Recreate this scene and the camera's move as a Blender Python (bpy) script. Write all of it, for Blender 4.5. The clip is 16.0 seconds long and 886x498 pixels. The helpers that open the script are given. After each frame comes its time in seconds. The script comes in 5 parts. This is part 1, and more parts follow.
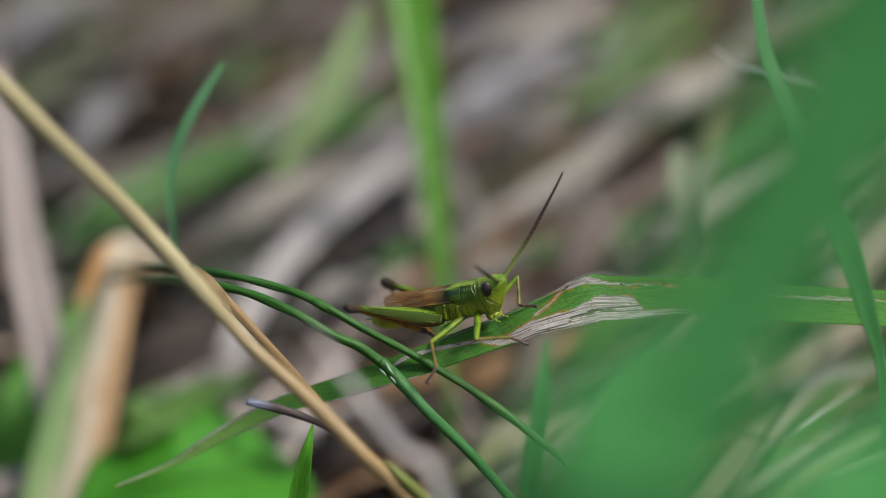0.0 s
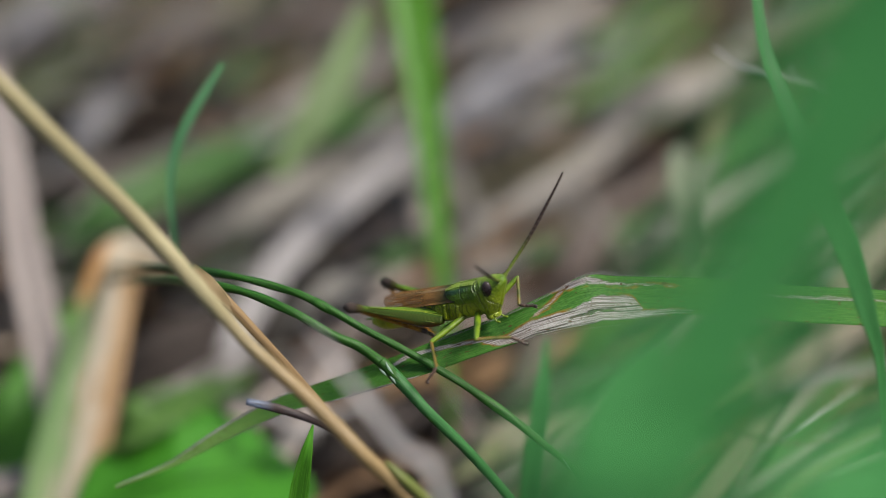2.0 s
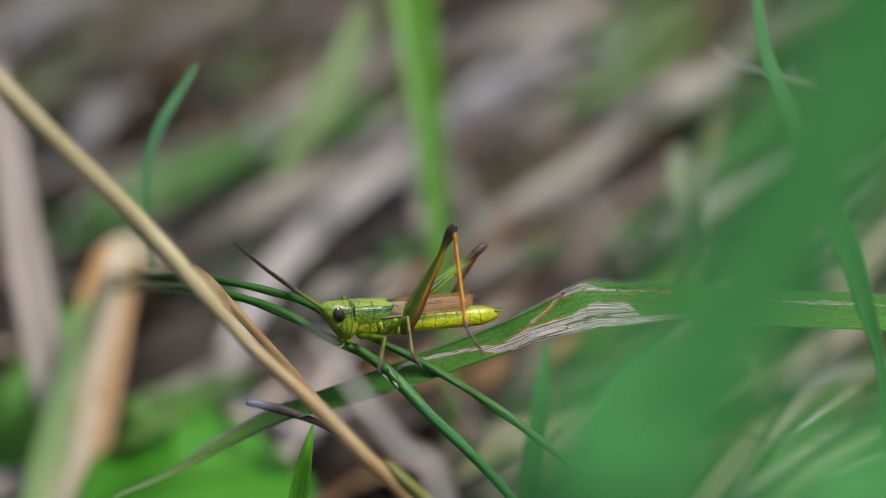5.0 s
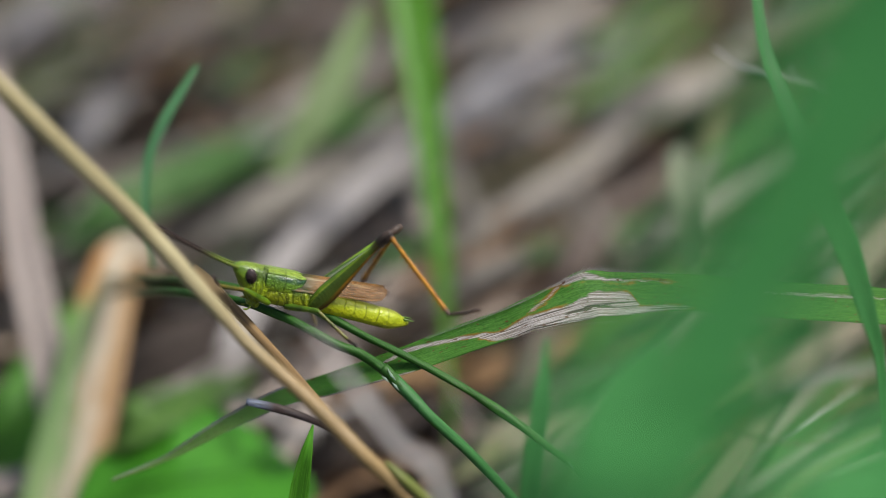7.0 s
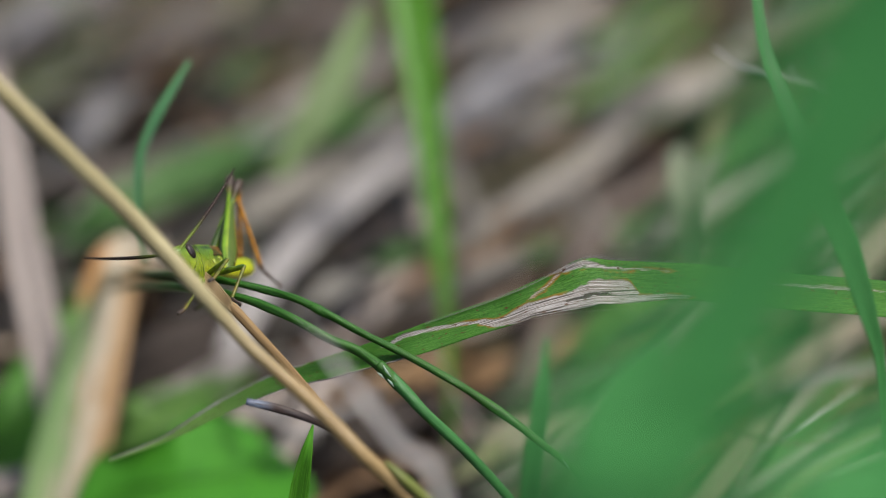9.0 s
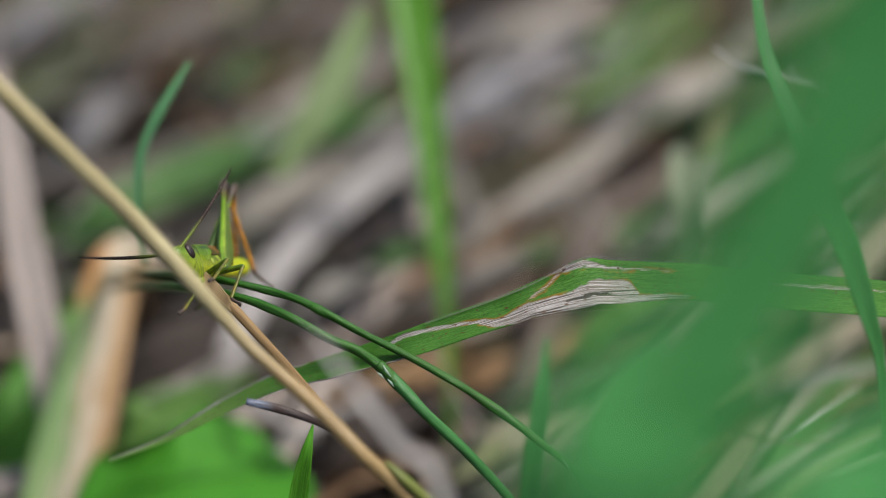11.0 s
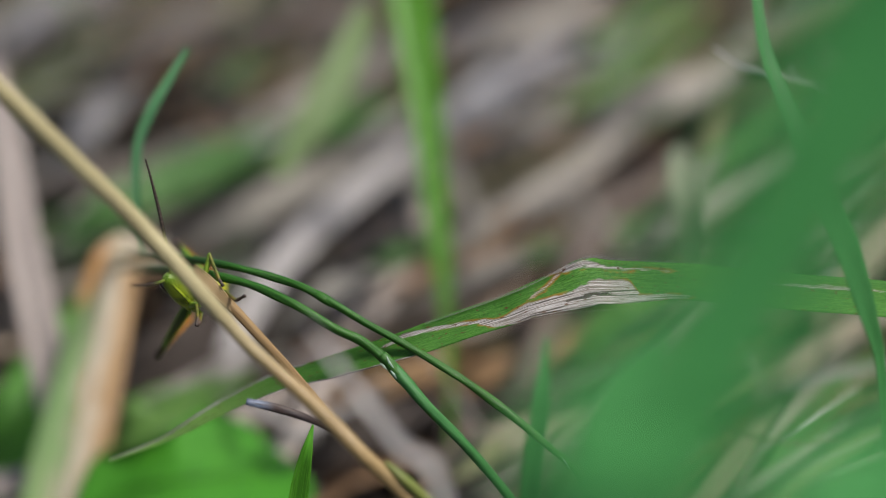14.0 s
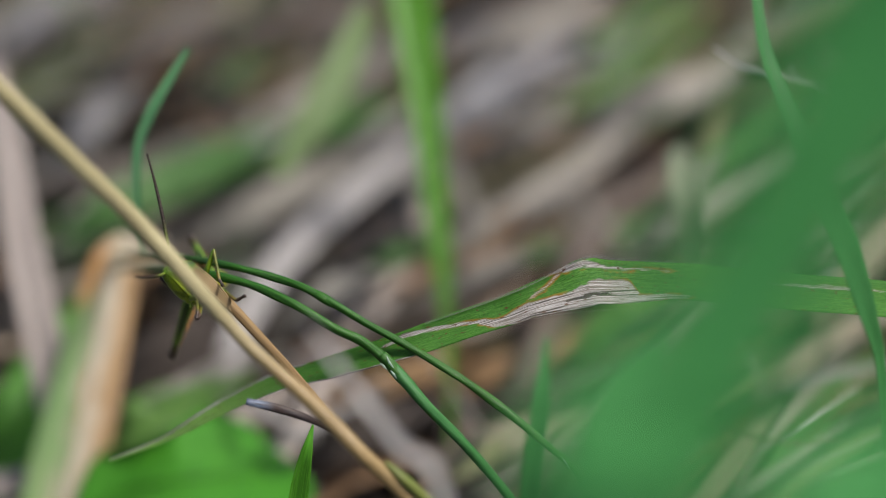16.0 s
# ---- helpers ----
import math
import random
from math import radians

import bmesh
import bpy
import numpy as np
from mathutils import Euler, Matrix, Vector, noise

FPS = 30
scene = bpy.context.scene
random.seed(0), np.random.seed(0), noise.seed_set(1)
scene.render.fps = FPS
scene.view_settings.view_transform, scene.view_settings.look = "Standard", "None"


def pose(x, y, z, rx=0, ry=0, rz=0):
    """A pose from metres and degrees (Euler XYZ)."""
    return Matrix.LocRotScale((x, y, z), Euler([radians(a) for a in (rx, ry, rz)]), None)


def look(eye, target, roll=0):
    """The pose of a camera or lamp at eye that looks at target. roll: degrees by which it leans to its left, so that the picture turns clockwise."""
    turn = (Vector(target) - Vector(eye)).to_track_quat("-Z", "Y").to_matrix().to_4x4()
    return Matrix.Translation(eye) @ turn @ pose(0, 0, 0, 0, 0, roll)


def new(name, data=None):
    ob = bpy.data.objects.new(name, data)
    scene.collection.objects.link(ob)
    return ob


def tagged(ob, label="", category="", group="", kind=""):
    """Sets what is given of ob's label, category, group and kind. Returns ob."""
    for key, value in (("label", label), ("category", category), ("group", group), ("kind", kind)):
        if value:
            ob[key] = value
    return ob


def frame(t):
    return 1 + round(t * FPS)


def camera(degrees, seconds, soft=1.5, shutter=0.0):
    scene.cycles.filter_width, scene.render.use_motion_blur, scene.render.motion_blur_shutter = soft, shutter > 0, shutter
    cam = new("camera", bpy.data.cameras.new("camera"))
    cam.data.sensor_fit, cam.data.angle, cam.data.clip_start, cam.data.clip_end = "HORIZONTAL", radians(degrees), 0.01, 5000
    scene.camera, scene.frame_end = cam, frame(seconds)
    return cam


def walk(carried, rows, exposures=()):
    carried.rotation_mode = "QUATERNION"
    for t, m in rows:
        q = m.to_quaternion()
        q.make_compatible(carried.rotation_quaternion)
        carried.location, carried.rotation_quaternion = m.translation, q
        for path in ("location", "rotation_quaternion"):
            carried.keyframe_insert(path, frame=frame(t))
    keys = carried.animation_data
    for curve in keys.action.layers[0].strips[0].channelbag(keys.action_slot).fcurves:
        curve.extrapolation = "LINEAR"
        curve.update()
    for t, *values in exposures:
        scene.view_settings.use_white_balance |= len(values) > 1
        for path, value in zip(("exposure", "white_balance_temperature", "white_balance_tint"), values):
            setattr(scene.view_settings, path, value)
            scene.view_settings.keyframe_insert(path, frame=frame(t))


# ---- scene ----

# A grasshopper on a bent grass blade, seen from a hand's width with a long macro lens.
REACH = 0.300            # from the lens to the plane of sharpness
TILT = radians(30)       # the lens looks down by this much
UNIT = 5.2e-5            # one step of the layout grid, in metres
MID = Vector((0.0, 0.0, 0.07))
RIGHT = Vector((1, 0, 0))
RISE = Vector((0, math.sin(TILT), math.cos(TILT)))
NEAR = Vector((0, -math.cos(TILT), math.sin(TILT)))
EYE = MID + NEAR * REACH


def at(x, y, d=0.0):
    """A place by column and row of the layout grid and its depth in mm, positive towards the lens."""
    k = (REACH - d * 0.001) / REACH
    return MID + RIGHT * ((x - 784) * UNIT * k) + RISE * ((441 - y) * UNIT * k) + NEAR * (d * 0.001)


def gnd(x, y, h=0.0):
    """The place over the ground, h mm high, on the line of sight through a grid point."""
    way = at(x, y) - EYE
    return EYE + way * ((h * 0.001 - EYE.z) / way.z)


# ---- camera ----
cam = camera(15.48, 16.0, soft=0.55, shutter=0.4)
cam.data.dof.use_dof = True
cam.data.dof.focus_distance = REACH
cam.data.dof.aperture_fstop = 10.8
walk(cam, [(0.0, look(EYE, MID)), (16.0, look(EYE, MID))], exposures=[(0.0, 0.90), (16.0, 0.90)])

# ---- light: a pale overcast day ----
world = bpy.data.worlds.new("sky")
scene.world = world
world.use_nodes = True
wn = world.node_tree
sky = wn.nodes.new("ShaderNodeTexSky")
sky.sky_type = 'NISHITA'
sky.sun_disc = False
sky.sun_elevation = radians(61)
sky.sun_rotation = radians(112)
sky.air_density = 1.0
sky.dust_density = 4.0
wn.links.new(sky.outputs[0], wn.nodes["Background"].inputs[0])
wn.nodes["Background"].inputs[1].default_value = 0.09
sun = new("sun", bpy.data.lights.new("sun", "SUN"))
sun.data.energy = 3.2
sun.data.angle = radians(14)
sun.data.color = (1.0, 0.96, 0.9)
sun.matrix_world = look((0.49, -0.20, 0.95), (0, 0, 0))


# ---- materials ----
class Mat:
    """A small builder for node materials."""

    def __init__(self, name, rough=0.5, spec=0.5):
        self.m = bpy.data.materials.new(name)
        self.m.use_nodes = True
        self.t = self.m.node_tree
        self.b = self.t.nodes["Principled BSDF"]
        self.b.inputs["Roughness"].default_value = rough
        self.b.inputs["Specular IOR Level"].default_value = spec
        self.co = self.t.nodes.new("ShaderNodeTexCoord")

    def put(self, sock, v):
        if isinstance(v, bpy.types.NodeSocket):
            self.t.links.new(v, sock)
        elif isinstance(v, (tuple, list)) and len(v) == 3 and sock.type == 'RGBA':
            sock.default_value = (*v, 1)
        else:
            sock.default_value = v

    def scaled(self, s, src="Object", off=(0, 0, 0)):
        n = self.t.nodes.new("ShaderNodeMapping")
        self.put(n.inputs[0], self.co.outputs[src])
        n.inputs["Scale"].default_value = s
        n.inputs["Location"].default_value = off
        return n.outputs[0]

    def noise(self, vec, scale=1.0, detail=3.0, rough=0.55, dist=0.0):
        n = self.t.nodes.new("ShaderNodeTexNoise")
        self.put(n.inputs["Vector"], vec)
        n.inputs["Scale"].default_value = scale
        n.inputs["Detail"].default_value = detail
        n.inputs["Roughness"].default_value = rough
        n.inputs["Distortion"].default_value = dist
        return n.outputs["Fac"]

    def vor(self, vec, scale=1.0, feature='F1'):
        n = self.t.nodes.new("ShaderNodeTexVoronoi")
        n.feature = feature
        self.put(n.inputs["Vector"], vec)
        n.inputs["Scale"].default_value = scale
        return n.outputs["Distance"]

    def axis(self, vec, i):
        n = self.t.nodes.new("ShaderNodeSeparateXYZ")
        self.put(n.inputs[0], vec)
        return n.outputs[i]

    def ramp(self, v, lo, hi):
        """0 below lo to 1 above hi, smooth; lo may be the larger."""
        n = self.t.nodes.new("ShaderNodeMapRange")
        n.interpolation_type = 'SMOOTHSTEP'
        self.put(n.inputs[0], v)
        if lo <= hi:
            n.inputs[1].default_value, n.inputs[2].default_value = lo, hi
        else:
            n.inputs[1].default_value, n.inputs[2].default_value = hi, lo
            n.inputs[3].default_value, n.inputs[4].default_value = 1.0, 0.0
        return n.outputs[0]

    def table(self, v, stops):
        """A value that follows stops of (place, value) along v."""
        n = self.t.nodes.new("ShaderNodeValToRGB")
        self.put(n.inputs[0], v)
        e = n.color_ramp.elements
        e[0].position, e[0].color = stops[0][0], (stops[0][1],) * 3 + (1,)
        e[1].position, e[1].color = stops[-1][0], (stops[-1][1],) * 3 + (1,)
        for p, q in stops[1:-1]:
            e.new(p).color = (q, q, q, 1)
        return n.outputs[0]

    def calc(self, op, a, b=0.0):
        n = self.t.nodes.new("ShaderNodeMath")
        n.operation = op
        self.put(n.inputs[0], a)
        self.put(n.inputs[1], b)
        return n.outputs[0]

    def mix(self, f, a, b):
        n = self.t.nodes.new("ShaderNodeMix")
        n.data_type = 'RGBA'
        self.put(n.inputs[0], f)
        self.put(n.inputs[6], a)
        self.put(n.inputs[7], b)
        return n.outputs[2]

    def colour(self, v):
        self.put(self.b.inputs["Base Color"], v)
        self.col = v
        return self

    def bump(self, h, strength=0.4, dist=0.0001):
        n = self.t.nodes.new("ShaderNodeBump")
        n.inputs["Strength"].default_value = strength
        n.inputs["Distance"].default_value = dist
        self.put(n.inputs["Height"], h)
        self.put(self.b.inputs["Normal"], n.outputs[0])
        return self

    def thin(self, amount):
        """Lets a share of the light through, as leaves do."""
        tr = self.t.nodes.new("ShaderNodeBsdfTranslucent")
        self.put(tr.inputs[0], self.col)
        mx = self.t.nodes.new("ShaderNodeMixShader")
        mx.inputs[0].default_value = amount
        self.t.links.new(self.b.outputs[0], mx.inputs[1])
        self.t.links.new(tr.outputs[0], mx.inputs[2])
        self.t.links.new(mx.outputs[0], self.t.nodes["Material Output"].inputs[0])
        return self

    def random(self):
        return self.t.nodes.new("ShaderNodeObjectInfo").outputs["Random"]

    def island(self):
        return self.t.nodes.new("ShaderNodeNewGeometry").outputs["Random Per Island"]


def leaf_mat(name, green, light, vein=0.35, spots=None, rough=0.45, thin=0.25, lines=26.0):
    """A grass blade: u runs along it in mm, v across from 0 to 1."""
    k = Mat(name, rough, 0.22)
    grain = k.noise(k.scaled((0.25, lines, 1), "UV"), 1.0, 2.0)
    fine = k.noise(k.scaled((0.6, lines * 2.3, 1), "UV"), 1.0, 1.0)
    blot = k.noise(k.scaled((0.12, 1.5, 1), "UV"), 1.0, 3.0)
    c = k.mix(k.ramp(grain, 0.38, 0.66), green, light)
    c = k.mix(k.calc('MULTIPLY', k.ramp(blot, 0.45, 0.75), 0.45), c, tuple(g * 0.55 for g in green))
    if spots:
        dots = k.noise(k.scaled((0.9, 6.0, 1), "UV"), 1.0, 2.0)
        c = k.mix(k.calc('MULTIPLY', k.ramp(dots, 0.66, 0.74), 0.8), c, spots)
    k.colour(c)
    k.bump(k.calc('ADD', grain, k.calc('MULTIPLY', fine, 0.5)), vein, 0.00012)
    return k.thin(thin).m if thin else k.m


def dry_mat(name, pale, dark, rough=0.65, thin=0.15):
    k = Mat(name, rough, 0.3)
    grain = k.noise(k.scaled((0.10, 22, 1), "UV"), 1.0, 3.0)
    blot = k.noise(k.scaled((0.07, 1.2, 1), "UV"), 1.0, 4.0)
    c = k.mix(k.ramp(grain, 0.35, 0.7), pale, dark)
    c = k.mix(k.calc('MULTIPLY', k.ramp(blot, 0.5, 0.75), 0.6), c, dark)
    k.colour(c)
    k.bump(grain, 0.45, 0.0002)
    return k.thin(thin).m if thin else k.m


M_STALK = leaf_mat("stalk_green", (0.013, 0.060, 0.006), (0.026, 0.094, 0.011), 0.5, None, 0.40, 0.05, 34.0)
M_SLEEVE = leaf_mat("sleeve_green", (0.020, 0.090, 0.021), (0.035, 0.128, 0.034), 0.5, None, 0.40, 0.05, 34.0)
M_MOSS = leaf_mat("moss_green", (0.034, 0.090, 0.020), (0.058, 0.125, 0.034), 0.3)
M_HAZE = leaf_mat("pale_green", (0.120, 0.185, 0.070), (0.155, 0.215, 0.100), 0.3, None, 0.5, 0.4)
M_SILVER = leaf_mat("silver_green", (0.19, 0.23, 0.15), (0.26, 0.28, 0.20), 0.3, None, 0.5, 0.3)
M_NEAR = leaf_mat("near_green", (0.038, 0.178, 0.046), (0.046, 0.192, 0.052), 0.15, None, 0.5, 0.0)
M_LIME = leaf_mat("sheath_lime", (0.075, 0.10, 0.02), (0.12, 0.125, 0.035), 0.4, None, 0.45, 0.0)
M_UP = leaf_mat("upright_lime", (0.036, 0.142, 0.003), (0.066, 0.190, 0.008), 0.3)
M_CUT = leaf_mat("upright_green", (0.045, 0.17, 0.012), (0.08, 0.27, 0.02), 0.3)
M_SOFT = leaf_mat("soft_green", (0.028, 0.122, 0.034), (0.048, 0.165, 0.048), 0.2)
M_SPRIG = leaf_mat("sprig_green", (0.065, 0.200, 0.085), (0.115, 0.260, 0.125), 0.2, None, 0.5, 0.4)
M_BACK = leaf_mat("olive_green", (0.05, 0.12, 0.02), (0.09, 0.17, 0.04), 0.3)
M_LEAF = leaf_mat("lawn_green", (0.028, 0.135, 0.008), (0.045, 0.185, 0.014), 0.3)


def straw_mat():
    """A dry culm: pale khaki, turning brown past the place where its sheath has split."""
    k = Mat("straw_gold", 0.45, 0.3)
    u = k.axis(k.co.outputs["UV"], 0)
    grain = k.noise(k.scaled((0.10, 22, 1), "UV"), 1.0, 3.0)
    blot = k.noise(k.scaled((0.15, 2.0, 1), "UV"), 1.0, 4.0)
    pale = k.mix(k.ramp(grain, 0.35, 0.7), (0.29, 0.258, 0.145), (0.195, 0.165, 0.085))
    brown = k.mix(k.ramp(grain, 0.35, 0.7), (0.225, 0.160, 0.072), (0.135, 0.088, 0.036))
    c = k.mix(k.ramp(k.calc('ADD', u, k.calc('MULTIPLY', blot, 6.0)), 34.0, 46.0), pale, brown)
    k.colour(k.mix(k.calc('MULTIPLY', k.ramp(blot, 0.5, 0.75), 0.5), c, (0.13, 0.10, 0.05)))
    k.bump(grain, 0.45, 0.0002)
    return k.m


M_STEM = straw_mat()
M_SHEATH = dry_mat("sheath_brown", (0.180, 0.115, 0.045), (0.10, 0.058, 0.024), 0.5, 0.0)


def ribbed_mat():
    k = Mat("sheath_ribbed", 0.5, 0.3)
    crack = k.noise(k.scaled((0.35, 14, 1), "UV"), 1.0, 2.0)
    k.colour(k.mix(k.ramp(crack, 0.56, 0.64), (0.29, 0.205, 0.10), (0.06, 0.034, 0.015)))
    k.bump(crack, 0.8, 0.0002)
    return k.m


M_RIB = ribbed_mat()


def faded_mat():
    """A leaf drying from one side: green at one margin, pale in the middle, rusty tan at the other."""
    k = Mat("faded_leaf", 0.6, 0.3)
    u, v = k.axis(k.co.outputs["UV"], 0), k.axis(k.co.outputs["UV"], 1)
    grain = k.noise(k.scaled((0.10, 16, 1), "UV"), 1.0, 3.0)
    w = k.calc('ADD', v, k.calc('MULTIPLY', k.calc('SUBTRACT', k.noise(k.scaled((0.15, 3, 1), "UV"), 1.0, 3.0), 0.5), 0.5))
    c = k.mix(k.ramp(w, 0.62, 0.80), (0.37, 0.325, 0.25), (0.29, 0.185, 0.092))
    c = k.mix(k.calc('MULTIPLY', k.ramp(w, 0.50, 0.28), k.ramp(u, 9.0, 15.0)), c, (0.14, 0.24, 0.09))
    c = k.mix(k.calc('MULTIPLY', k.ramp(w, 0.34, 0.15), k.calc('MULTIPLY', k.ramp(u, 6.0, 9.0), k.ramp(u, 16.0, 12.0))), c, (0.31, 0.16, 0.05))
    k.colour(k.mix(k.calc('MULTIPLY', k.ramp(grain, 0.4, 0.7), 0.22), c, (0.26, 0.19, 0.11)))
    k.bump(grain, 0.4, 0.0002)
    return k.thin(0.25).m


M_FADED = faded_mat()
M_GREY = dry_mat("dry_grey", (0.212, 0.2, 0.176), (0.130, 0.119, 0.103), 0.7, 0.1)
M_PALE = dry_mat("dry_pale", (0.234, 0.216, 0.190), (0.140, 0.126, 0.107), 0.7, 0.12)
M_BLEACH = dry_mat("dry_bleached", (0.30, 0.262, 0.240), (0.21, 0.178, 0.160), 0.7, 0.15)
M_TAN = dry_mat("dry_tan_brown", (0.192, 0.160, 0.122), (0.116, 0.092, 0.067), 0.7, 0.1)
M_ASH = dry_mat("dry_ash", (0.248, 0.236, 0.230), (0.172, 0.160, 0.154), 0.7, 0.12)
M_RUSSET = dry_mat("dry_russet", (0.19, 0.118, 0.056), (0.11, 0.062, 0.028), 0.7, 0.1)
# near-black: the shade between litter blades, put into a colour
M_SHADE = dry_mat("gap_shade", (0.026, 0.019, 0.015), (0.012, 0.009, 0.007), 0.85, 0.0)
M_BROWN = dry_mat("dry_brown", (0.15, 0.09, 0.045), (0.075, 0.042, 0.024), 0.7, 0.1)


def twig_mat():
    """A frayed bluish end that turns dark brown further on."""
    k = Mat("twig_grey", 0.5, 0.3)
    u = k.axis(k.co.outputs["UV"], 0)
    grain = k.noise(k.scaled((0.3, 12, 1), "UV"), 1.0, 3.0)
    c = k.mix(k.ramp(k.calc('ADD', u, k.calc('MULTIPLY', grain, 2.0)), 1.6, 3.8), (0.15, 0.18, 0.24), (0.030, 0.018, 0.014))
    k.colour(k.mix(k.calc('MULTIPLY', k.ramp(grain, 0.45, 0.6), 0.75), c, (0.025, 0.02, 0.022)))
    k.bump(grain, 0.6, 0.0002)
    return k.m


M_TWIG = twig_mat()
M_HUSK = dry_mat("husk_white", (0.263, 0.25, 0.244), (0.188, 0.181, 0.175), 0.5, 0.3)
M_BLUISH = dry_mat("dry_bluish", (0.20, 0.20, 0.215), (0.135, 0.13, 0.135), 0.65, 0.1)
M_TWIGB = dry_mat("twig_brown", (0.11, 0.075, 0.05), (0.05, 0.032, 0.022), 0.6, 0.0)
M_VEIL = dry_mat("straw_bleached", (0.40, 0.385, 0.38), (0.30, 0.285, 0.28), 0.6, 0.1)
M_FLAKE = dry_mat("flake_white", (0.34, 0.44, 0.38), (0.20, 0.31, 0.23), 0.45, 0.3)


def broad_mat():
    """The host blade: green with bleached streaks that wander along it, rust-coloured rims to them and small specks."""
    k = Mat("host_blade", 0.42, 0.16)
    uv = k.co.outputs["UV"]
    u, v = k.calc('SUBTRACT', k.calc('MULTIPLY', k.axis(uv, 0), 0.01), -0.0029), k.axis(uv, 1)
    grain = k.noise(k.scaled((0.5, 38, 1), "UV"), 1.0, 4.0, 0.65)
    fine = k.noise(k.scaled((0.5, 80, 1), "UV"), 1.0, 1.0)
    c = k.mix(k.ramp(grain, 0.38, 0.64), (0.032, 0.124, 0.014), (0.068, 0.190, 0.026))
    mottle = k.noise(k.scaled((3.2, 20, 1), "UV"), 1.0, 4.0, 0.7)
    c = k.mix(k.calc('MULTIPLY', k.ramp(mottle, 0.51, 0.62), 0.5), c, (0.018, 0.066, 0.012))
    c = k.mix(k.calc('MULTIPLY', k.ramp(mottle, 0.44, 0.35), 0.35), c, (0.11, 0.21, 0.06))
    c = k.mix(k.calc('MULTIPLY', k.ramp(k.noise(k.scaled((0.1, 2, 1), "UV"), 1.0, 3.0), 0.5, 0.8), 0.25), c, (0.016, 0.07, 0.016))
    # the tip is yellowing; its colour is also lightened to offset dim light
    c = k.mix(k.calc('MULTIPLY', k.ramp(u, 0.26, 0.08), 0.9), c, (0.20, 0.36, 0.08))
    wob = k.calc('MULTIPLY', k.calc('SUBTRACT', k.noise(k.scaled((0.8, 6.0, 1), "UV"), 1.0, 5.0, 0.65), 0.5), 0.17)
    vv = k.calc('ADD', v, wob)

    def streak(mid, half):
        """How far inside a streak whose middle and half width follow the length; well outside where the width is nil."""
        wide = k.table(u, tuple((p, q + 0.2 if q else 0.0) for p, q in half))
        return k.calc('SUBTRACT', k.calc('SUBTRACT', wide, 0.2), k.calc('ABSOLUTE', k.calc('SUBTRACT', vv, k.table(u, mid))))

    main = streak(((0.2985, 0.62), (0.3157, 0.72), (0.3381, 0.84), (0.3605, 0.74), (0.391, 0.57), (0.407, 0.45), (0.4225, 0.22), (0.433, 0.2), (0.4565, 0.25), (0.4696, 0.20), (0.496, 0.18), (0.522, 0.28), (0.548, 0.28), (0.5585, 0.25)),
                  ((0.2927, 0.0), (0.3157, 0.06), (0.3381, 0.085), (0.3605, 0.07), (0.391, 0.06), (0.407, 0.07), (0.413, 0.13), (0.433, 0.17), (0.4435, 0.25), (0.4696, 0.25), (0.5115, 0.27), (0.524, 0.35), (0.5535, 0.30), (0.566, 0.0)))
    low = streak(((0.4161, 0.1), (0.4499, 0.10), (0.499, 0.10), (0.6034, 0.10)), ((0.4161, 0.0), (0.4444, 0.08), (0.4719, 0.10), (0.5251, 0.12), (0.57, 0.11), (0.605, 0.07), (0.63, 0.0)))
    slash = streak(((0.4526, 0.56), (0.4719, 0.7), (0.4801, 0.78), (0.4948, 0.97)), ((0.4499, 0.0), (0.4581, 0.04), (0.4719, 0.035), (0.4828, 0.03), (0.4948, 0.04), (0.5001, 0.0)))
    crest = streak(((0.4700, 1.0), (0.4883, 0.98), (0.5042, 0.92), (0.522, 0.86), (0.548, 0.83), (0.60, 0.79)), ((0.465, 0.0), (0.4883, 0.06), (0.5042, 0.07), (0.522, 0.06), (0.548, 0.03), (0.59, 0.015), (0.62, 0.0)))
    foot = streak(((0.1471, 0.0), (0.3605, 0.02)), ((0.10, 0.0), (0.1471, 0.06), (0.2467, 0.05), (0.3381, 0.05), (0.3661, 0.0)))
    top = streak(((0.0193, 0.85), (0.08, 0.92), (0.2235, 0.97)), ((0.0037, 0.20), (0.06, 0.12), (0.1198, 0.07), (0.2235, 0.05), (0.2697, 0.0)))
    far = streak(((0.66, 0.70), (0.70, 0.72), (0.80, 0.74)), ((0.65, 0.0), (0.68, 0.04), (0.74, 0.05), (0.79, 0.02), (0.82, 0.0)))
    slit = streak(((0.475, 0.20), (0.496, 0.24), (0.522, 0.27), (0.545, 0.24)), ((0.473, 0.0), (0.49, 0.04), (0.515, 0.045), (0.535, 0.03), (0.555, 0.0)))
    inside = main
    for other in (low, slash, crest, foot, top, far):
        inside = k.calc('MAXIMUM', inside, other)
    rust = k.ramp(k.calc('ADD', inside, k.calc('MULTIPLY', wob, 0.6)), -0.075, -0.01)
    dead = k.ramp(k.calc('ADD', inside, k.calc('MULTIPLY', k.calc('SUBTRACT', fine, 0.5), 0.08)), -0.015, 0.04)
    c = k.mix(k.calc('MULTIPLY', rust, k.calc('MULTIPLY', k.ramp(k.noise(k.scaled((0.3, 3, 1), "UV"), 1.0, 2.0), 0.46, 0.57), k.calc('ADD', k.calc('MULTIPLY', k.calc('MULTIPLY', k.ramp(u, 0.37, 0.40), k.ramp(u, 0.64, 0.60)), 0.6), 0.10))), c, (0.25, 0.10, 0.012))
    fibre = k.noise(k.scaled((0.22, 64, 1), "UV"), 1.0, 3.0)
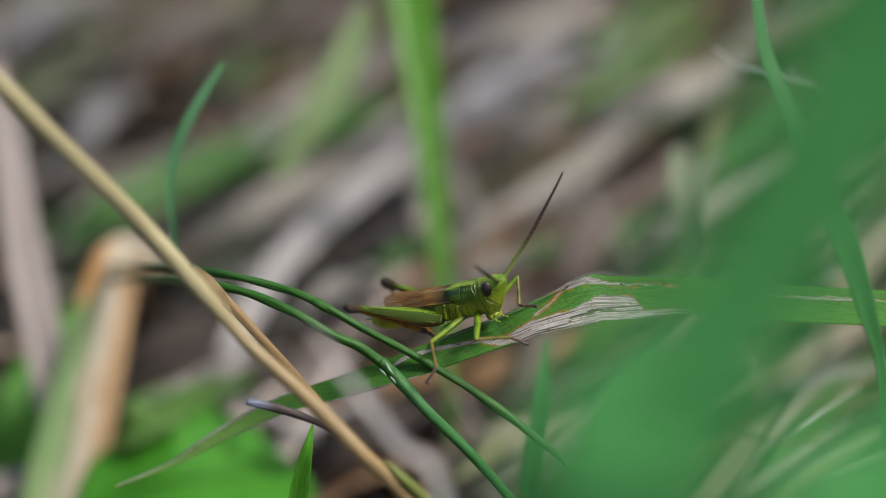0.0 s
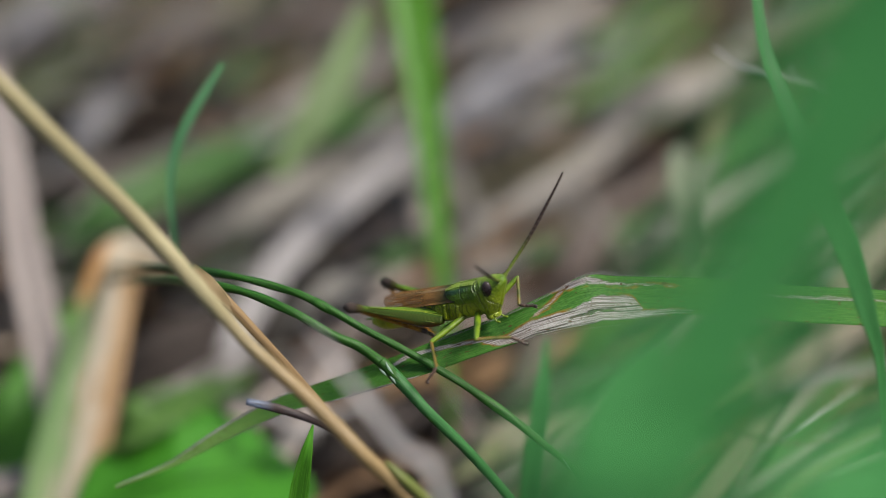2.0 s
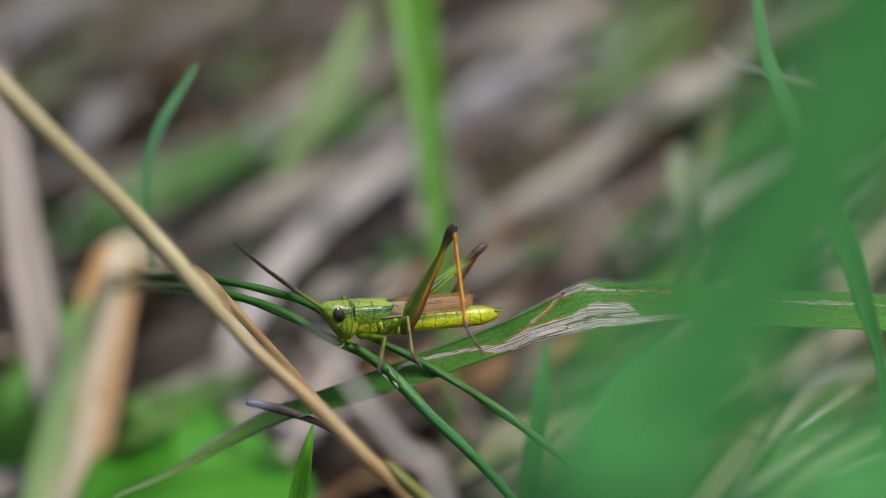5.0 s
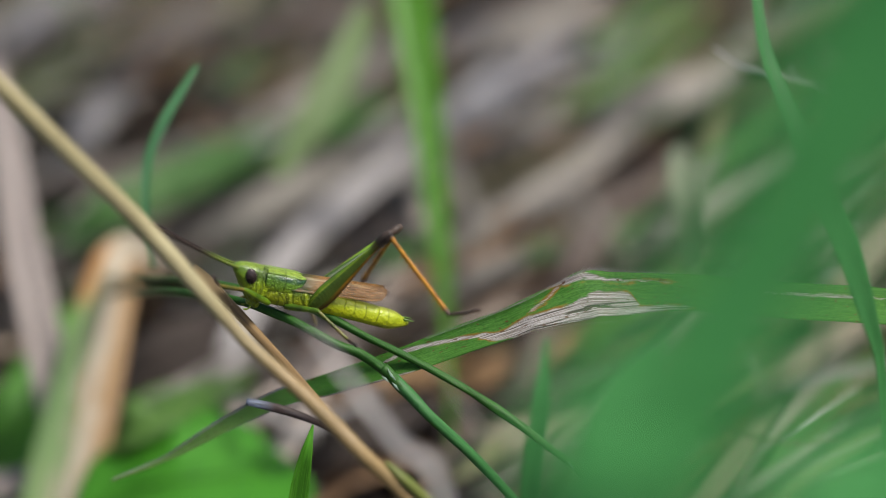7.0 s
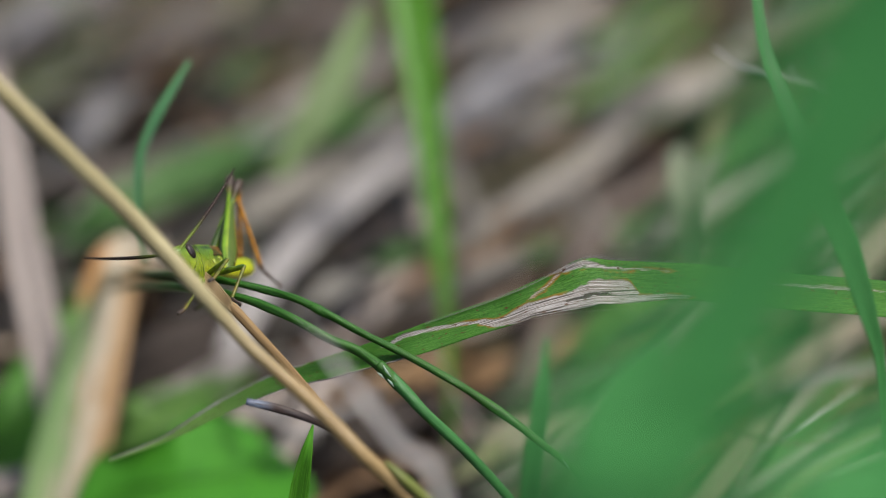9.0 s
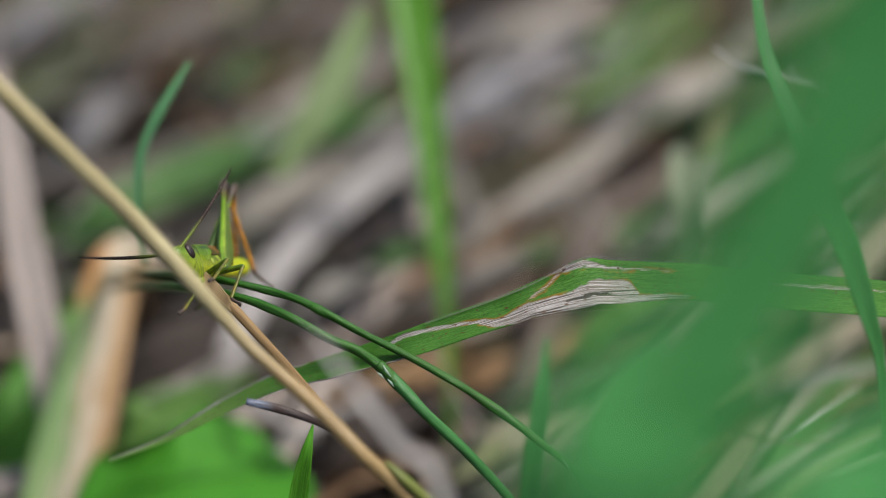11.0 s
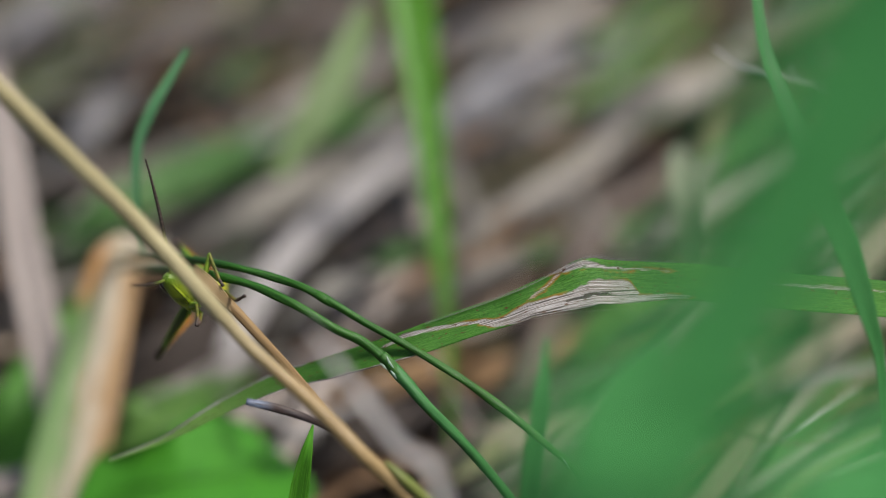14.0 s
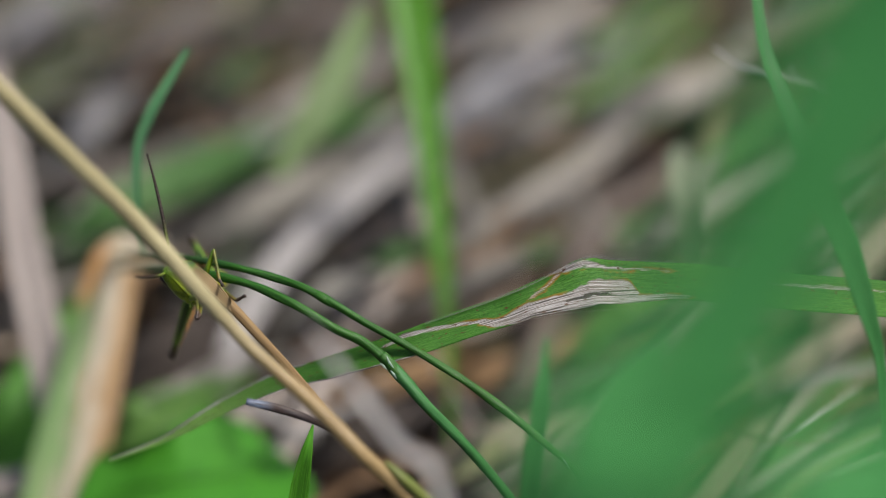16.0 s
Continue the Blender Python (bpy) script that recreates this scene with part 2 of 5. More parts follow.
    pale = k.mix(k.ramp(fibre, 0.43, 0.57), (0.46, 0.44, 0.43), (0.17, 0.15, 0.13))
    pale = k.mix(k.calc('MULTIPLY', k.ramp(mottle, 0.54, 0.64), 0.6), pale, (0.17, 0.125, 0.085))
    split = k.noise(k.scaled((0.12, 26, 1), "UV", (0, 4, 0)), 1.0, 2.0)
    pale = k.mix(k.calc('MULTIPLY', k.ramp(split, 0.56, 0.64), k.ramp(v, 0.55, 0.35)), pale, (0.065, 0.058, 0.048))
    pale = k.mix(k.calc('MULTIPLY', k.ramp(slash, 0.0, 0.02), 0.35), pale, (0.30, 0.16, 0.07))
    c = k.mix(dead, c, pale)
    dots = k.noise(k.scaled((1.3, 9.0, 1), "UV"), 1.0, 1.0)
    c = k.mix(k.calc('MULTIPLY', k.ramp(dots, 0.665, 0.71), 0.85), c, (0.09, 0.04, 0.015))
    k.colour(c)
    k.bump(k.calc('ADD', grain, k.calc('ADD', k.calc('MULTIPLY', fine, 0.6), k.calc('MULTIPLY', k.calc('MULTIPLY', fibre, dead), 1.5))), 0.45, 0.0002)
    k.thin(0.3)
    # the dead fibres have parted: a slit lets the ground show through
    out = k.t.nodes["Material Output"].inputs[0]
    body = out.links[0].from_socket
    mx, clear = k.t.nodes.new("ShaderNodeMixShader"), k.t.nodes.new("ShaderNodeBsdfTransparent")
    k.put(mx.inputs[0], k.calc('MULTIPLY', k.ramp(k.calc('ADD', slit, k.calc('MULTIPLY', k.calc('SUBTRACT', fibre, 0.5), 0.08)), -0.004, 0.016), 0.9))
    k.t.links.new(body, mx.inputs[1])
    k.t.links.new(clear.outputs[0], mx.inputs[2])
    k.t.links.new(mx.outputs[0], out)
    return k.m


M_BROAD = broad_mat()


def litter_mat():
    k = Mat("litter", 0.75, 0.25)
    r = k.island()
    grain = k.noise(k.scaled((0.08, 14, 1), "UV"), 1.0, 3.0)
    n = k.t.nodes.new("ShaderNodeValToRGB")
    k.put(n.inputs[0], r)
    e = n.color_ramp.elements
    e[0].position, e[0].color = 0.0, (0.030, 0.021, 0.016, 1)
    e[1].position, e[1].color = 1.0, (0.045, 0.10, 0.025, 1)
    for p, c in ((0.25, (0.10, 0.08, 0.068)), (0.42, (0.20, 0.178, 0.165)), (0.58, (0.265, 0.23, 0.205)), (0.74, (0.17, 0.13, 0.085)), (0.93, (0.10, 0.11, 0.05))):
        q = e.new(p)
        q.color = (*c, 1)
    k.colour(k.mix(k.calc('MULTIPLY', k.ramp(grain, 0.4, 0.7), 0.5), n.outputs[0], (0.10, 0.07, 0.05)))
    k.bump(grain, 0.4, 0.0003)
    return k.m


def soil_mat():
    k = Mat("soil", 0.95, 0.1)
    a = k.noise(k.scaled((60, 60, 60)), 1.0, 6.0, 0.7)
    b = k.noise(k.scaled((3, 3, 3)), 1.0, 4.0)
    c = k.mix(k.ramp(a, 0.35, 0.7), (0.012, 0.009, 0.007), (0.040, 0.029, 0.021))
    k.colour(k.mix(k.calc('MULTIPLY', k.ramp(b, 0.40, 0.8), 0.35), c, (0.05, 0.052, 0.028)))
    k.bump(a, 0.8, 0.004)
    return k.m


M_LITTER, M_SOIL = litter_mat(), soil_mat()


# ---- mesh helpers ----
def mesh_of(name, verts, faces, uvs=None, smooth=True):
    me = bpy.data.meshes.new(name)
    me.from_pydata([tuple(v) for v in verts], [], faces)
    if uvs is not None:
        layer = me.uv_layers.new(name="UVMap")
        idx = np.empty(len(me.loops), dtype=np.int32)
        me.loops.foreach_get("vertex_index", idx)
        layer.data.foreach_set("uv", np.asarray(uvs, dtype=np.float32)[idx].ravel())
    if smooth:
        me.polygons.foreach_set("use_smooth", [True] * len(me.polygons))
    me.validate()
    me.update()
    return me


def part(name, me, material, parent, label=""):
    ob = new(name, me)
    me.materials.append(material)
    ob.parent = parent
    return tagged(ob, label) if label else ob


def spline(pts, n):
    """n + 1 places and the shares of the way on a smooth curve through pts."""
    p = [Vector(q) for q in pts]
    p = [p[0] * 2 - p[1]] + p + [p[-1] * 2 - p[-2]]
    out, span = [], len(p) - 3
    for i in range(n + 1):
        s = i / n * span
        j = min(int(s), span - 1)
        f = s - j
        a, b, c, d = p[j:j + 4]
        out.append(0.5 * (2 * b + (c - a) * f + (2 * a - 5 * b + 4 * c - d) * f ** 2 + (3 * b - a - 3 * c + d) * f ** 3))
    return out


def along(values, i, n):
    s = i / n * (len(values) - 1)
    j = min(int(s), len(values) - 2)
    return values[j] + (values[j + 1] - values[j]) * (s - j)


def ribbon(pts, widths, face=None, fold=0.12, thick=0.00018, twist=(0, 0), n=48, m=8, ruffle=0.0):
    """A grass blade with a folded, two-sided cut. widths in metres; twist in degrees along it; verts lie round pts[0]."""
    c = spline(pts, n)
    face = face or NEAR
    verts, uvs, faces, run = [], [], [], 0.0
    base = c[0]
    row = m + 1
    for i in range(n + 1):
        t = (c[min(i + 1, n)] - c[max(i - 1, 0)]).normalized()
        if i:
            run += (c[i] - c[i - 1]).length
        nn = (face - t * face.dot(t)).normalized()
        nn = Matrix.Rotation(radians(along(twist, i, n)), 3, t) @ nn
        side = nn.cross(t)
        w = max(along(widths, i, n), 2e-5)
        for layer in (0, 1):
            for j in range(row):
                s = j / m * 2 - 1
                wob = ruffle * w * noise.noise((run * 260, s * 1.7, 3.1)) if ruffle else 0.0
                edge = thick * (1 - 0.75 * abs(s) ** 3)
                v = c[i] - base + side * (s * w / 2) + nn * (fold * w * (abs(s) ** 1.4) + wob - (edge if layer else 0))
                verts.append(v)
                uvs.append((run * 1000, j / m))
    st = 2 * row
    for i in range(n):
        a, b = i * st, (i + 1) * st
        for j in range(m):
            faces.append((a + j, a + j + 1, b + j + 1, b + j))
            faces.append((a + row + j + 1, a + row + j, b + row + j, b + row + j + 1))
        faces.append((a + row, a, b, b + row))
        faces.append((a + m, a + row + m, b + row + m, b + m))
    return mesh_of("blade", verts, faces, uvs), base


def tube(pts, radii, n=40, sides=12, flat=1.0, face=None, lump=0.0, ridge=0.0):
    """A round or flattened stem along pts; verts lie round pts[0]."""
    c = spline(pts, n)
    face = face or NEAR
    verts, uvs, faces, run = [], [], [], 0.0
    for i in range(n + 1):
        t = (c[min(i + 1, n)] - c[max(i - 1, 0)]).normalized()
        if i:
            run += (c[i] - c[i - 1]).length
        nn = (face - t * face.dot(t)).normalized()
        side = nn.cross(t)
        r = along(radii, i, n)
        for j in range(sides):
            a = math.tau * j / sides
            k = 1 + lump * noise.noise((run * 300, math.cos(a), math.sin(a))) + (ridge if j % 2 else -ridge)
            verts.append(c[i] - c[0] + side * (math.cos(a) * r * k) + nn * (math.sin(a) * r * flat * k))
            uvs.append((run * 1000, j / sides if j <= sides / 2 else 2 - 2 * j / sides))
    for i in range(n):
        for j in range(sides):
            a, b = i * sides + j, i * sides + (j + 1) % sides
            faces.append((a, b, b + sides, a + sides))
    faces.append(tuple(reversed(range(sides))))
    faces.append(tuple(range(n * sides, (n + 1) * sides)))
    return mesh_of("stem", verts, faces, uvs), c[0]


def planted(name, made, material, label, category, group="", kind=""):
    me, base = made
    ob = part(name, me, material, None)
    ob.location = base
    return tagged(ob, label, category, group, kind)


def W(*steps):
    return [s * UNIT for s in steps]


def midrib(ob, pts, r, material):
    """A raised rib along the middle of a blade."""
    me, base = tube(pts, W(r, r, r * 0.7), 24, 8, 0.7)
    part("midrib", me, material, ob).location = base - ob.location


# ---- ground ----
def build_ground():
    g = [math.sinh(i / 45 * 7.2) / math.sinh(7.2) * 300 for i in range(-45, 46)]
    verts = []
    for y in g:
        for x in g:
            near = math.exp(-(x * x + y * y) / 4)
            verts.append((x, y + 0.15, (noise.noise((x * 18, y * 18, 0)) * 0.005 - 0.006) * near - 0.004))
    k = len(g)
    faces = [(j * k + i, j * k + i + 1, (j + 1) * k + i + 1, (j + 1) * k + i) for j in range(k - 1) for i in range(k - 1)]
    ob = part("ground", mesh_of("ground", verts, faces), M_SOIL, None)
    tagged(ob, "dark bare soil under dead grass in a meadow", "ground", kind="structure")


def build_litter(name, count, box, length, width, label, seed, lift, thinning=False):
    """Dead blades lying every way but mostly along one drift, each a thin three-sided strip; thinning lets them grow sparse outward."""
    rnd = random.Random(seed)
    verts, faces, uvs = [], [], []
    for _ in range(count):
        if thinning:
            x, y = (rnd.gauss((a + b) / 2, (b - a) * 0.28) for a, b in box)
        else:
            x, y = rnd.uniform(*box[0]), rnd.uniform(*box[1])
        az = radians(rnd.gauss(42, 22) if rnd.random() < 0.82 else rnd.uniform(0, 180))
        ln, w = rnd.uniform(*length), rnd.uniform(*width)
        z, dip, bend = rnd.uniform(0.0, lift), rnd.gauss(0, 0.06), rnd.gauss(0, 0.5)
        tip = rnd.uniform(-0.5, 0.5)
        b0, n = len(verts), 8
        d0 = Vector((math.cos(az), math.sin(az), dip))
        s0 = Vector((-math.sin(az), math.cos(az), tip))
        for i in range(n + 1):
            f = i / n - 0.5
            p = Vector((x, y, z)) + d0 * (f * ln) + s0 * (bend * f * f * ln) - Vector((0, 0, 0.25 * ln * f * f))
            p.z = max(p.z, 0.0005)
            ww = w * (1 - abs(2 * f) ** 3 * 0.8) / 2
            verts += [p - s0 * ww, p + s0 * ww, p + Vector((0, 0, -ww * 0.35 - 0.0002))]
            uvs += [(i / n * ln * 1000, 0), (i / n * ln * 1000, 1), (i / n * ln * 1000, 0.5)]
            if i:
                a, b = b0 + 3 * (i - 1), b0 + 3 * i
                faces += [(a, b, b + 1, a + 1), (a + 1, b + 1, b + 2, a + 2), (a + 2, b + 2, b, a)]
        faces += [(b0, b0 + 1, b0 + 2), (b0 + 3 * n + 2, b0 + 3 * n + 1, b0 + 3 * n)]
    ob = part(name, mesh_of(name, verts, faces, uvs), M_LITTER, None)
    tagged(ob, label, "dead grass", kind="stuff")


def lying(pts, widths, material, label, name="dead_blade", fold=0.1, twist=(0, 0)):
    """A blade lying over the ground: pts are column, row and height in mm."""
    made = ribbon([gnd(*p) for p in pts], [w * UNIT * 1.6 for w in widths], Vector((0, -0.5, 1)), fold, 0.0003, twist, 30, 6, 0.06)
    ob = planted(name, made, material, label, "dead grass" if name == "dead_blade" else "grass", "blades lying on the ground")
    if max(widths) > 6:
        midrib(ob, [gnd(p[0], p[1], p[2] + 0.3) for p in pts], max(widths) * 0.07, material)
    return ob


def build_background():
    lying([(368, 790, 12), (392, 680, 16), (438, 560, 20), (514, 450, 22), (602, 366, 22), (692, 294, 20), (790, 205, 14)], [24, 38, 46, 50, 52, 48, 30],
          M_ASH, "wide pale ash-grey dead blade arching over the litter")
    lying([(1060, 215, 12), (1130, 185, 16), (1220, 160, 18), (1330, 118, 12)], [40, 70, 70, 40], M_PALE, "broad pale pinkish dead blade on the ground")
    lying([(40, 430, 10), (160, 388, 16), (280, 335, 18), (400, 288, 18), (540, 240, 16), (700, 180, 10)], [56, 72, 84, 80, 64, 40],
          M_MOSS, "dark green blade lying over dead grass", "lying_blade")
    lying([(300, 450, 6), (420, 385, 10), (560, 318, 12), (700, 250, 8)], [50, 62, 62, 40], M_GREY, "wide grey dead blade on the ground")
    lying([(390, 245, 8), (520, 192, 12), (640, 120, 12), (720, 50, 8)], [40, 58, 56, 36], M_PALE, "tan dead blade running up the litter")
    lying([(110, 300, 10), (150, 236, 14), (200, 170, 14), (270, 110, 8)], [30, 48, 46, 26], M_BLUISH, "bluish-grey weathered dead blade in the litter")
    lying([(-40, 110, 8), (30, 60, 12), (110, 10, 12), (200, -60, 8)], [26, 46, 46, 24], M_BLUISH, "bluish-grey weathered dead blade in the litter")
    lying([(780, 250, 10), (850, 170, 14), (940, 120, 14), (1060, 50, 8)], [44, 62, 54, 30], M_BLUISH, "bluish-grey weathered dead blade in the litter")
    # near-black strip in place of the shade between blades
    lying([(180, 240, 6), (300, 210, 8), (430, 170, 8), (560, 110, 6)], [30, 44, 44, 30], M_SHADE, "near-black blade standing in for a shaded gap on the ground")
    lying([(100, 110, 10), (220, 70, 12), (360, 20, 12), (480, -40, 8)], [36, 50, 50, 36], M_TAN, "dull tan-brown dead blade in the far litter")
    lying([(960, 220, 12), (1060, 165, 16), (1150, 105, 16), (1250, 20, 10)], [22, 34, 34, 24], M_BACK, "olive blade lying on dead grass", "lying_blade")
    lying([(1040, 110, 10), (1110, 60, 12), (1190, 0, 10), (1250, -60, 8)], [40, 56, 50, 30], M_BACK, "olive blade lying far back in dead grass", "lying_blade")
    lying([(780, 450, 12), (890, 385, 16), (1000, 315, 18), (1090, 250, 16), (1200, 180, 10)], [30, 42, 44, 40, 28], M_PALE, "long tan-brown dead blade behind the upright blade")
    # a shaded gap in the litter, painted as a blade
    lying([(780, 385, 6), (840, 335, 8), (900, 292, 8), (950, 262, 6)], [26, 40, 38, 20], M_SHADE, "near-black blade standing in for a shaded gap on the ground")
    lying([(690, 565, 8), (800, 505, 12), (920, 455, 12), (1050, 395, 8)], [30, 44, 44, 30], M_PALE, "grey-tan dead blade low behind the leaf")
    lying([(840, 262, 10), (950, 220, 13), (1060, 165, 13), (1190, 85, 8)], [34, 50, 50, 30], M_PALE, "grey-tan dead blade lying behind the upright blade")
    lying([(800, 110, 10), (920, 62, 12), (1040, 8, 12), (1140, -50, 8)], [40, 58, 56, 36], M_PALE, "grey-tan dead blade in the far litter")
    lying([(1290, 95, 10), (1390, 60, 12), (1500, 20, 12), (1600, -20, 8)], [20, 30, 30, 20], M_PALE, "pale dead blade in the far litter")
    # shade of a gap, laid in as a near-black blade
    lying([(1080, 262, 6), (1200, 232, 8), (1310, 212, 8), (1400, 190, 6)], [30, 40, 40, 30], M_SHADE, "near-black blade standing in for shade low in the litter")
    lying([(1000, 480, 8), (1080, 430, 12), (1180, 395, 12), (1300, 330, 8)], [36, 54, 54, 40], M_MOSS, "dark green blade low in the litter", "lying_blade")
    lying([(1200, 400, 12), (1270, 310, 16), (1350, 250, 16), (1440, 180, 10)], [40, 60, 60, 40], M_MOSS, "green blade lying behind a bleached tip", "lying_blade")
    lying([(850, 470, 10), (930, 452, 12), (1020, 436, 12), (1100, 420, 8)], [20, 30, 30, 20], M_MOSS, "short dark green blade on the dead grass", "lying_blade")
    lying([(1040, 640, 8), (1080, 580, 12), (1170, 530, 14), (1300, 480, 8)], [36, 54, 54, 36], M_BACK, "short olive blade on the dead grass", "lying_blade")
    lying([(770, 705, 6), (860, 662, 10), (970, 628, 10), (1100, 585, 6)], [30, 42, 42, 30], M_RUSSET, "orange-brown dead blade on the ground")
    # shade below the orange-brown blade, made as a near-black blade
    lying([(770, 745, 12), (880, 715, 16), (1000, 690, 16), (1120, 660, 10)], [26, 40, 40, 26], M_SHADE, "near-black blade standing in for shade low in the litter")
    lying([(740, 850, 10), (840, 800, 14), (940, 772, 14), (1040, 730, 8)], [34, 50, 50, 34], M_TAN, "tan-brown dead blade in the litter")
    # another near-black blade laid where the litter is only shaded
    lying([(750, 900, 14), (850, 862, 18), (960, 838, 18), (1060, 810, 12)], [26, 44, 44, 26], M_SHADE, "near-black blade standing in for shade low in the litter")
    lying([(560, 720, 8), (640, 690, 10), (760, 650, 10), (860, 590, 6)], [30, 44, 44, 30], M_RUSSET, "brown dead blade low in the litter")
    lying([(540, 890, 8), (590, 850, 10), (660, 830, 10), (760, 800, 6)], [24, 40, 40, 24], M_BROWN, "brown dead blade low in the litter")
    # two near-black blades that give shaded ground its darkness by colour
    lying([(540, 830, 12), (610, 780, 16), (690, 745, 16), (800, 710, 10)], [40, 60, 56, 30], M_SHADE, "near-black blade standing in for a shaded gap on the ground")
    lying([(190, 690, 14), (290, 632, 18), (390, 590, 18), (500, 545, 12)], [60, 96, 90, 50], M_SHADE, "wide near-black blade standing in for shade under the green stalks")
    # the hollow's shadow, shaped as a near-black blade
    lying([(572, 496, 20), (606, 452, 24), (656, 424, 24), (730, 404, 18), (800, 396, 12)], [12, 28, 36, 30, 14], M_SHADE, "near-black curled blade standing in for shade in a litter hollow")
    lying([(500, 572, 16), (570, 520, 20), (640, 486, 20), (720, 462, 12)], [24, 36, 34, 20], M_GREY, "grey dead blade under the green stalks")
    # green blade added to tint the same shadowed hollow
    lying([(610, 520, 14), (660, 470, 18), (730, 440, 18), (810, 425, 12)], [20, 34, 34, 20], M_MOSS, "dark green blade low in the litter", "lying_blade")
    lying([(450, 650, 8), (520, 590, 10), (610, 550, 10), (720, 500, 6)], [34, 50, 50, 30], M_GREY, "grey dead blade under the green stalks")
    lying([(560, 600, 10), (640, 540, 14), (740, 480, 14), (830, 410, 8)], [34, 52, 52, 34], M_BROWN, "brown dead blade behind the green stalks")
    lying([(170, 800, 16), (240, 750, 22), (330, 705, 22), (450, 670, 14)], [50, 70, 66, 36], M_BACK, "olive-green blade low behind the broad leaf", "lying_blade")
    lying([(1000, 300, 22), (1060, 380, 24), (1130, 470, 18)], [7, 9, 7], M_PALE, "thin pale straw in the litter")
    lying([(960, 310, 22), (1020, 390, 24), (1080, 470, 18)], [5, 7, 5], M_PALE, "thin pale straw in the litter")
    lying([(1080, 450, 10), (1220, 400, 14), (1380, 320, 14), (1600, 230, 8)], [30, 46, 46, 30], M_PALE, "wide grey-tan dead blade on the ground")
    lying([(1320, 700, 10), (1400, 640, 14), (1500, 580, 14), (1640, 500, 8)], [30, 44, 44, 30], M_TAN, "tan-brown dead blade lying in the litter")
    lying([(1430, 560, 10), (1500, 480, 14), (1560, 410, 14), (1640, 330, 8)], [36, 50, 50, 36], M_TAN, "tan-brown dead blade behind the near grass")
    lying([(-60, 60, 8), (80, 30, 12), (220, -30, 10)], [60, 80, 50], M_PALE, "pale dead blade in the far litter")
    lying([(1210, 900, 3), (1300, 800, 5), (1400, 710, 5), (1540, 620, 3)], [34, 44, 44, 34], M_TAN, "tan dead blade on the ground")
    lying([(1350, 880, 3), (1420, 780, 4), (1490, 700, 4), (1600, 610, 3)], [40, 56, 56, 40], M_MOSS, "green blade under the near grass", "lying_blade")


def scatter_blades():
    """Narrower dead and green blades lying across the wide ones along the same drift."""
    rnd = random.Random(17)
    kinds = [(M_PALE, "narrow grey-tan dead blade in the litter", "dead_blade"), (M_GREY, "narrow grey dead blade in the litter", "dead_blade"),
             (M_BROWN, "narrow brown dead blade in the litter", "dead_blade"), (M_HUSK, "narrow bleached dead blade in the litter", "dead_blade"),
             (M_MOSS, "narrow dull green blade among dead grass", "lying_blade")]
    for k in range(120):
        x, y = rnd.uniform(-60, 1600), rnd.uniform(-40, 900)
        slope = radians(rnd.gauss(27, 9) if rnd.random() < 0.8 else rnd.gauss(-50, 15))
        half, h, bow = rnd.uniform(80, 200), rnd.uniform(6, 24), rnd.uniform(-28, 28)
        dx, dy = math.cos(slope) * half, -math.sin(slope) * half
        pts = [(x - dx, y - dy, h * 0.4), (x - dx * 0.35, y - dy * 0.35 + bow, h), (x + dx * 0.35, y + dy * 0.35 + bow, h), (x + dx, y + dy, h * 0.5)]
        w = rnd.uniform(5, 15)
        mat, label, name = kinds[rnd.choices(range(5), (4, 4, 6, 1, 1))[0]]
        lying(pts, [w * 0.6, w, w, w * 0.5], mat, label, name, rnd.uniform(0.05, 0.2), (rnd.uniform(-30, 30), rnd.uniform(-30, 30)))
    # the far litter is finer; near-black blades paint in its shaded gaps
    kinds = [(M_SHADE, "thin dark rotten blade in the far litter"), (M_BROWN, "thin brown dead blade in the far litter"), (M_BLUISH, "thin bluish-grey dead blade in the far litter"),
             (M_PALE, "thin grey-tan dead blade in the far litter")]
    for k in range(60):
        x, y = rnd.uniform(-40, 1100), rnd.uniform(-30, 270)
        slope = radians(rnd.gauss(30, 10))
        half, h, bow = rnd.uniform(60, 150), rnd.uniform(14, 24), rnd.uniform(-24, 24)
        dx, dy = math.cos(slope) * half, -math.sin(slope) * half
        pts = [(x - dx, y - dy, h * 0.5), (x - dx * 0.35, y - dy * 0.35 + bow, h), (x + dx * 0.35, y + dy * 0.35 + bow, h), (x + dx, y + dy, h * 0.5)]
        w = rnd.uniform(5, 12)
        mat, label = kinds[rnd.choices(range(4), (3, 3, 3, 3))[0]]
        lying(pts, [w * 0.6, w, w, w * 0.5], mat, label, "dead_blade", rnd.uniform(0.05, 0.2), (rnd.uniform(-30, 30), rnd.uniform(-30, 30)))


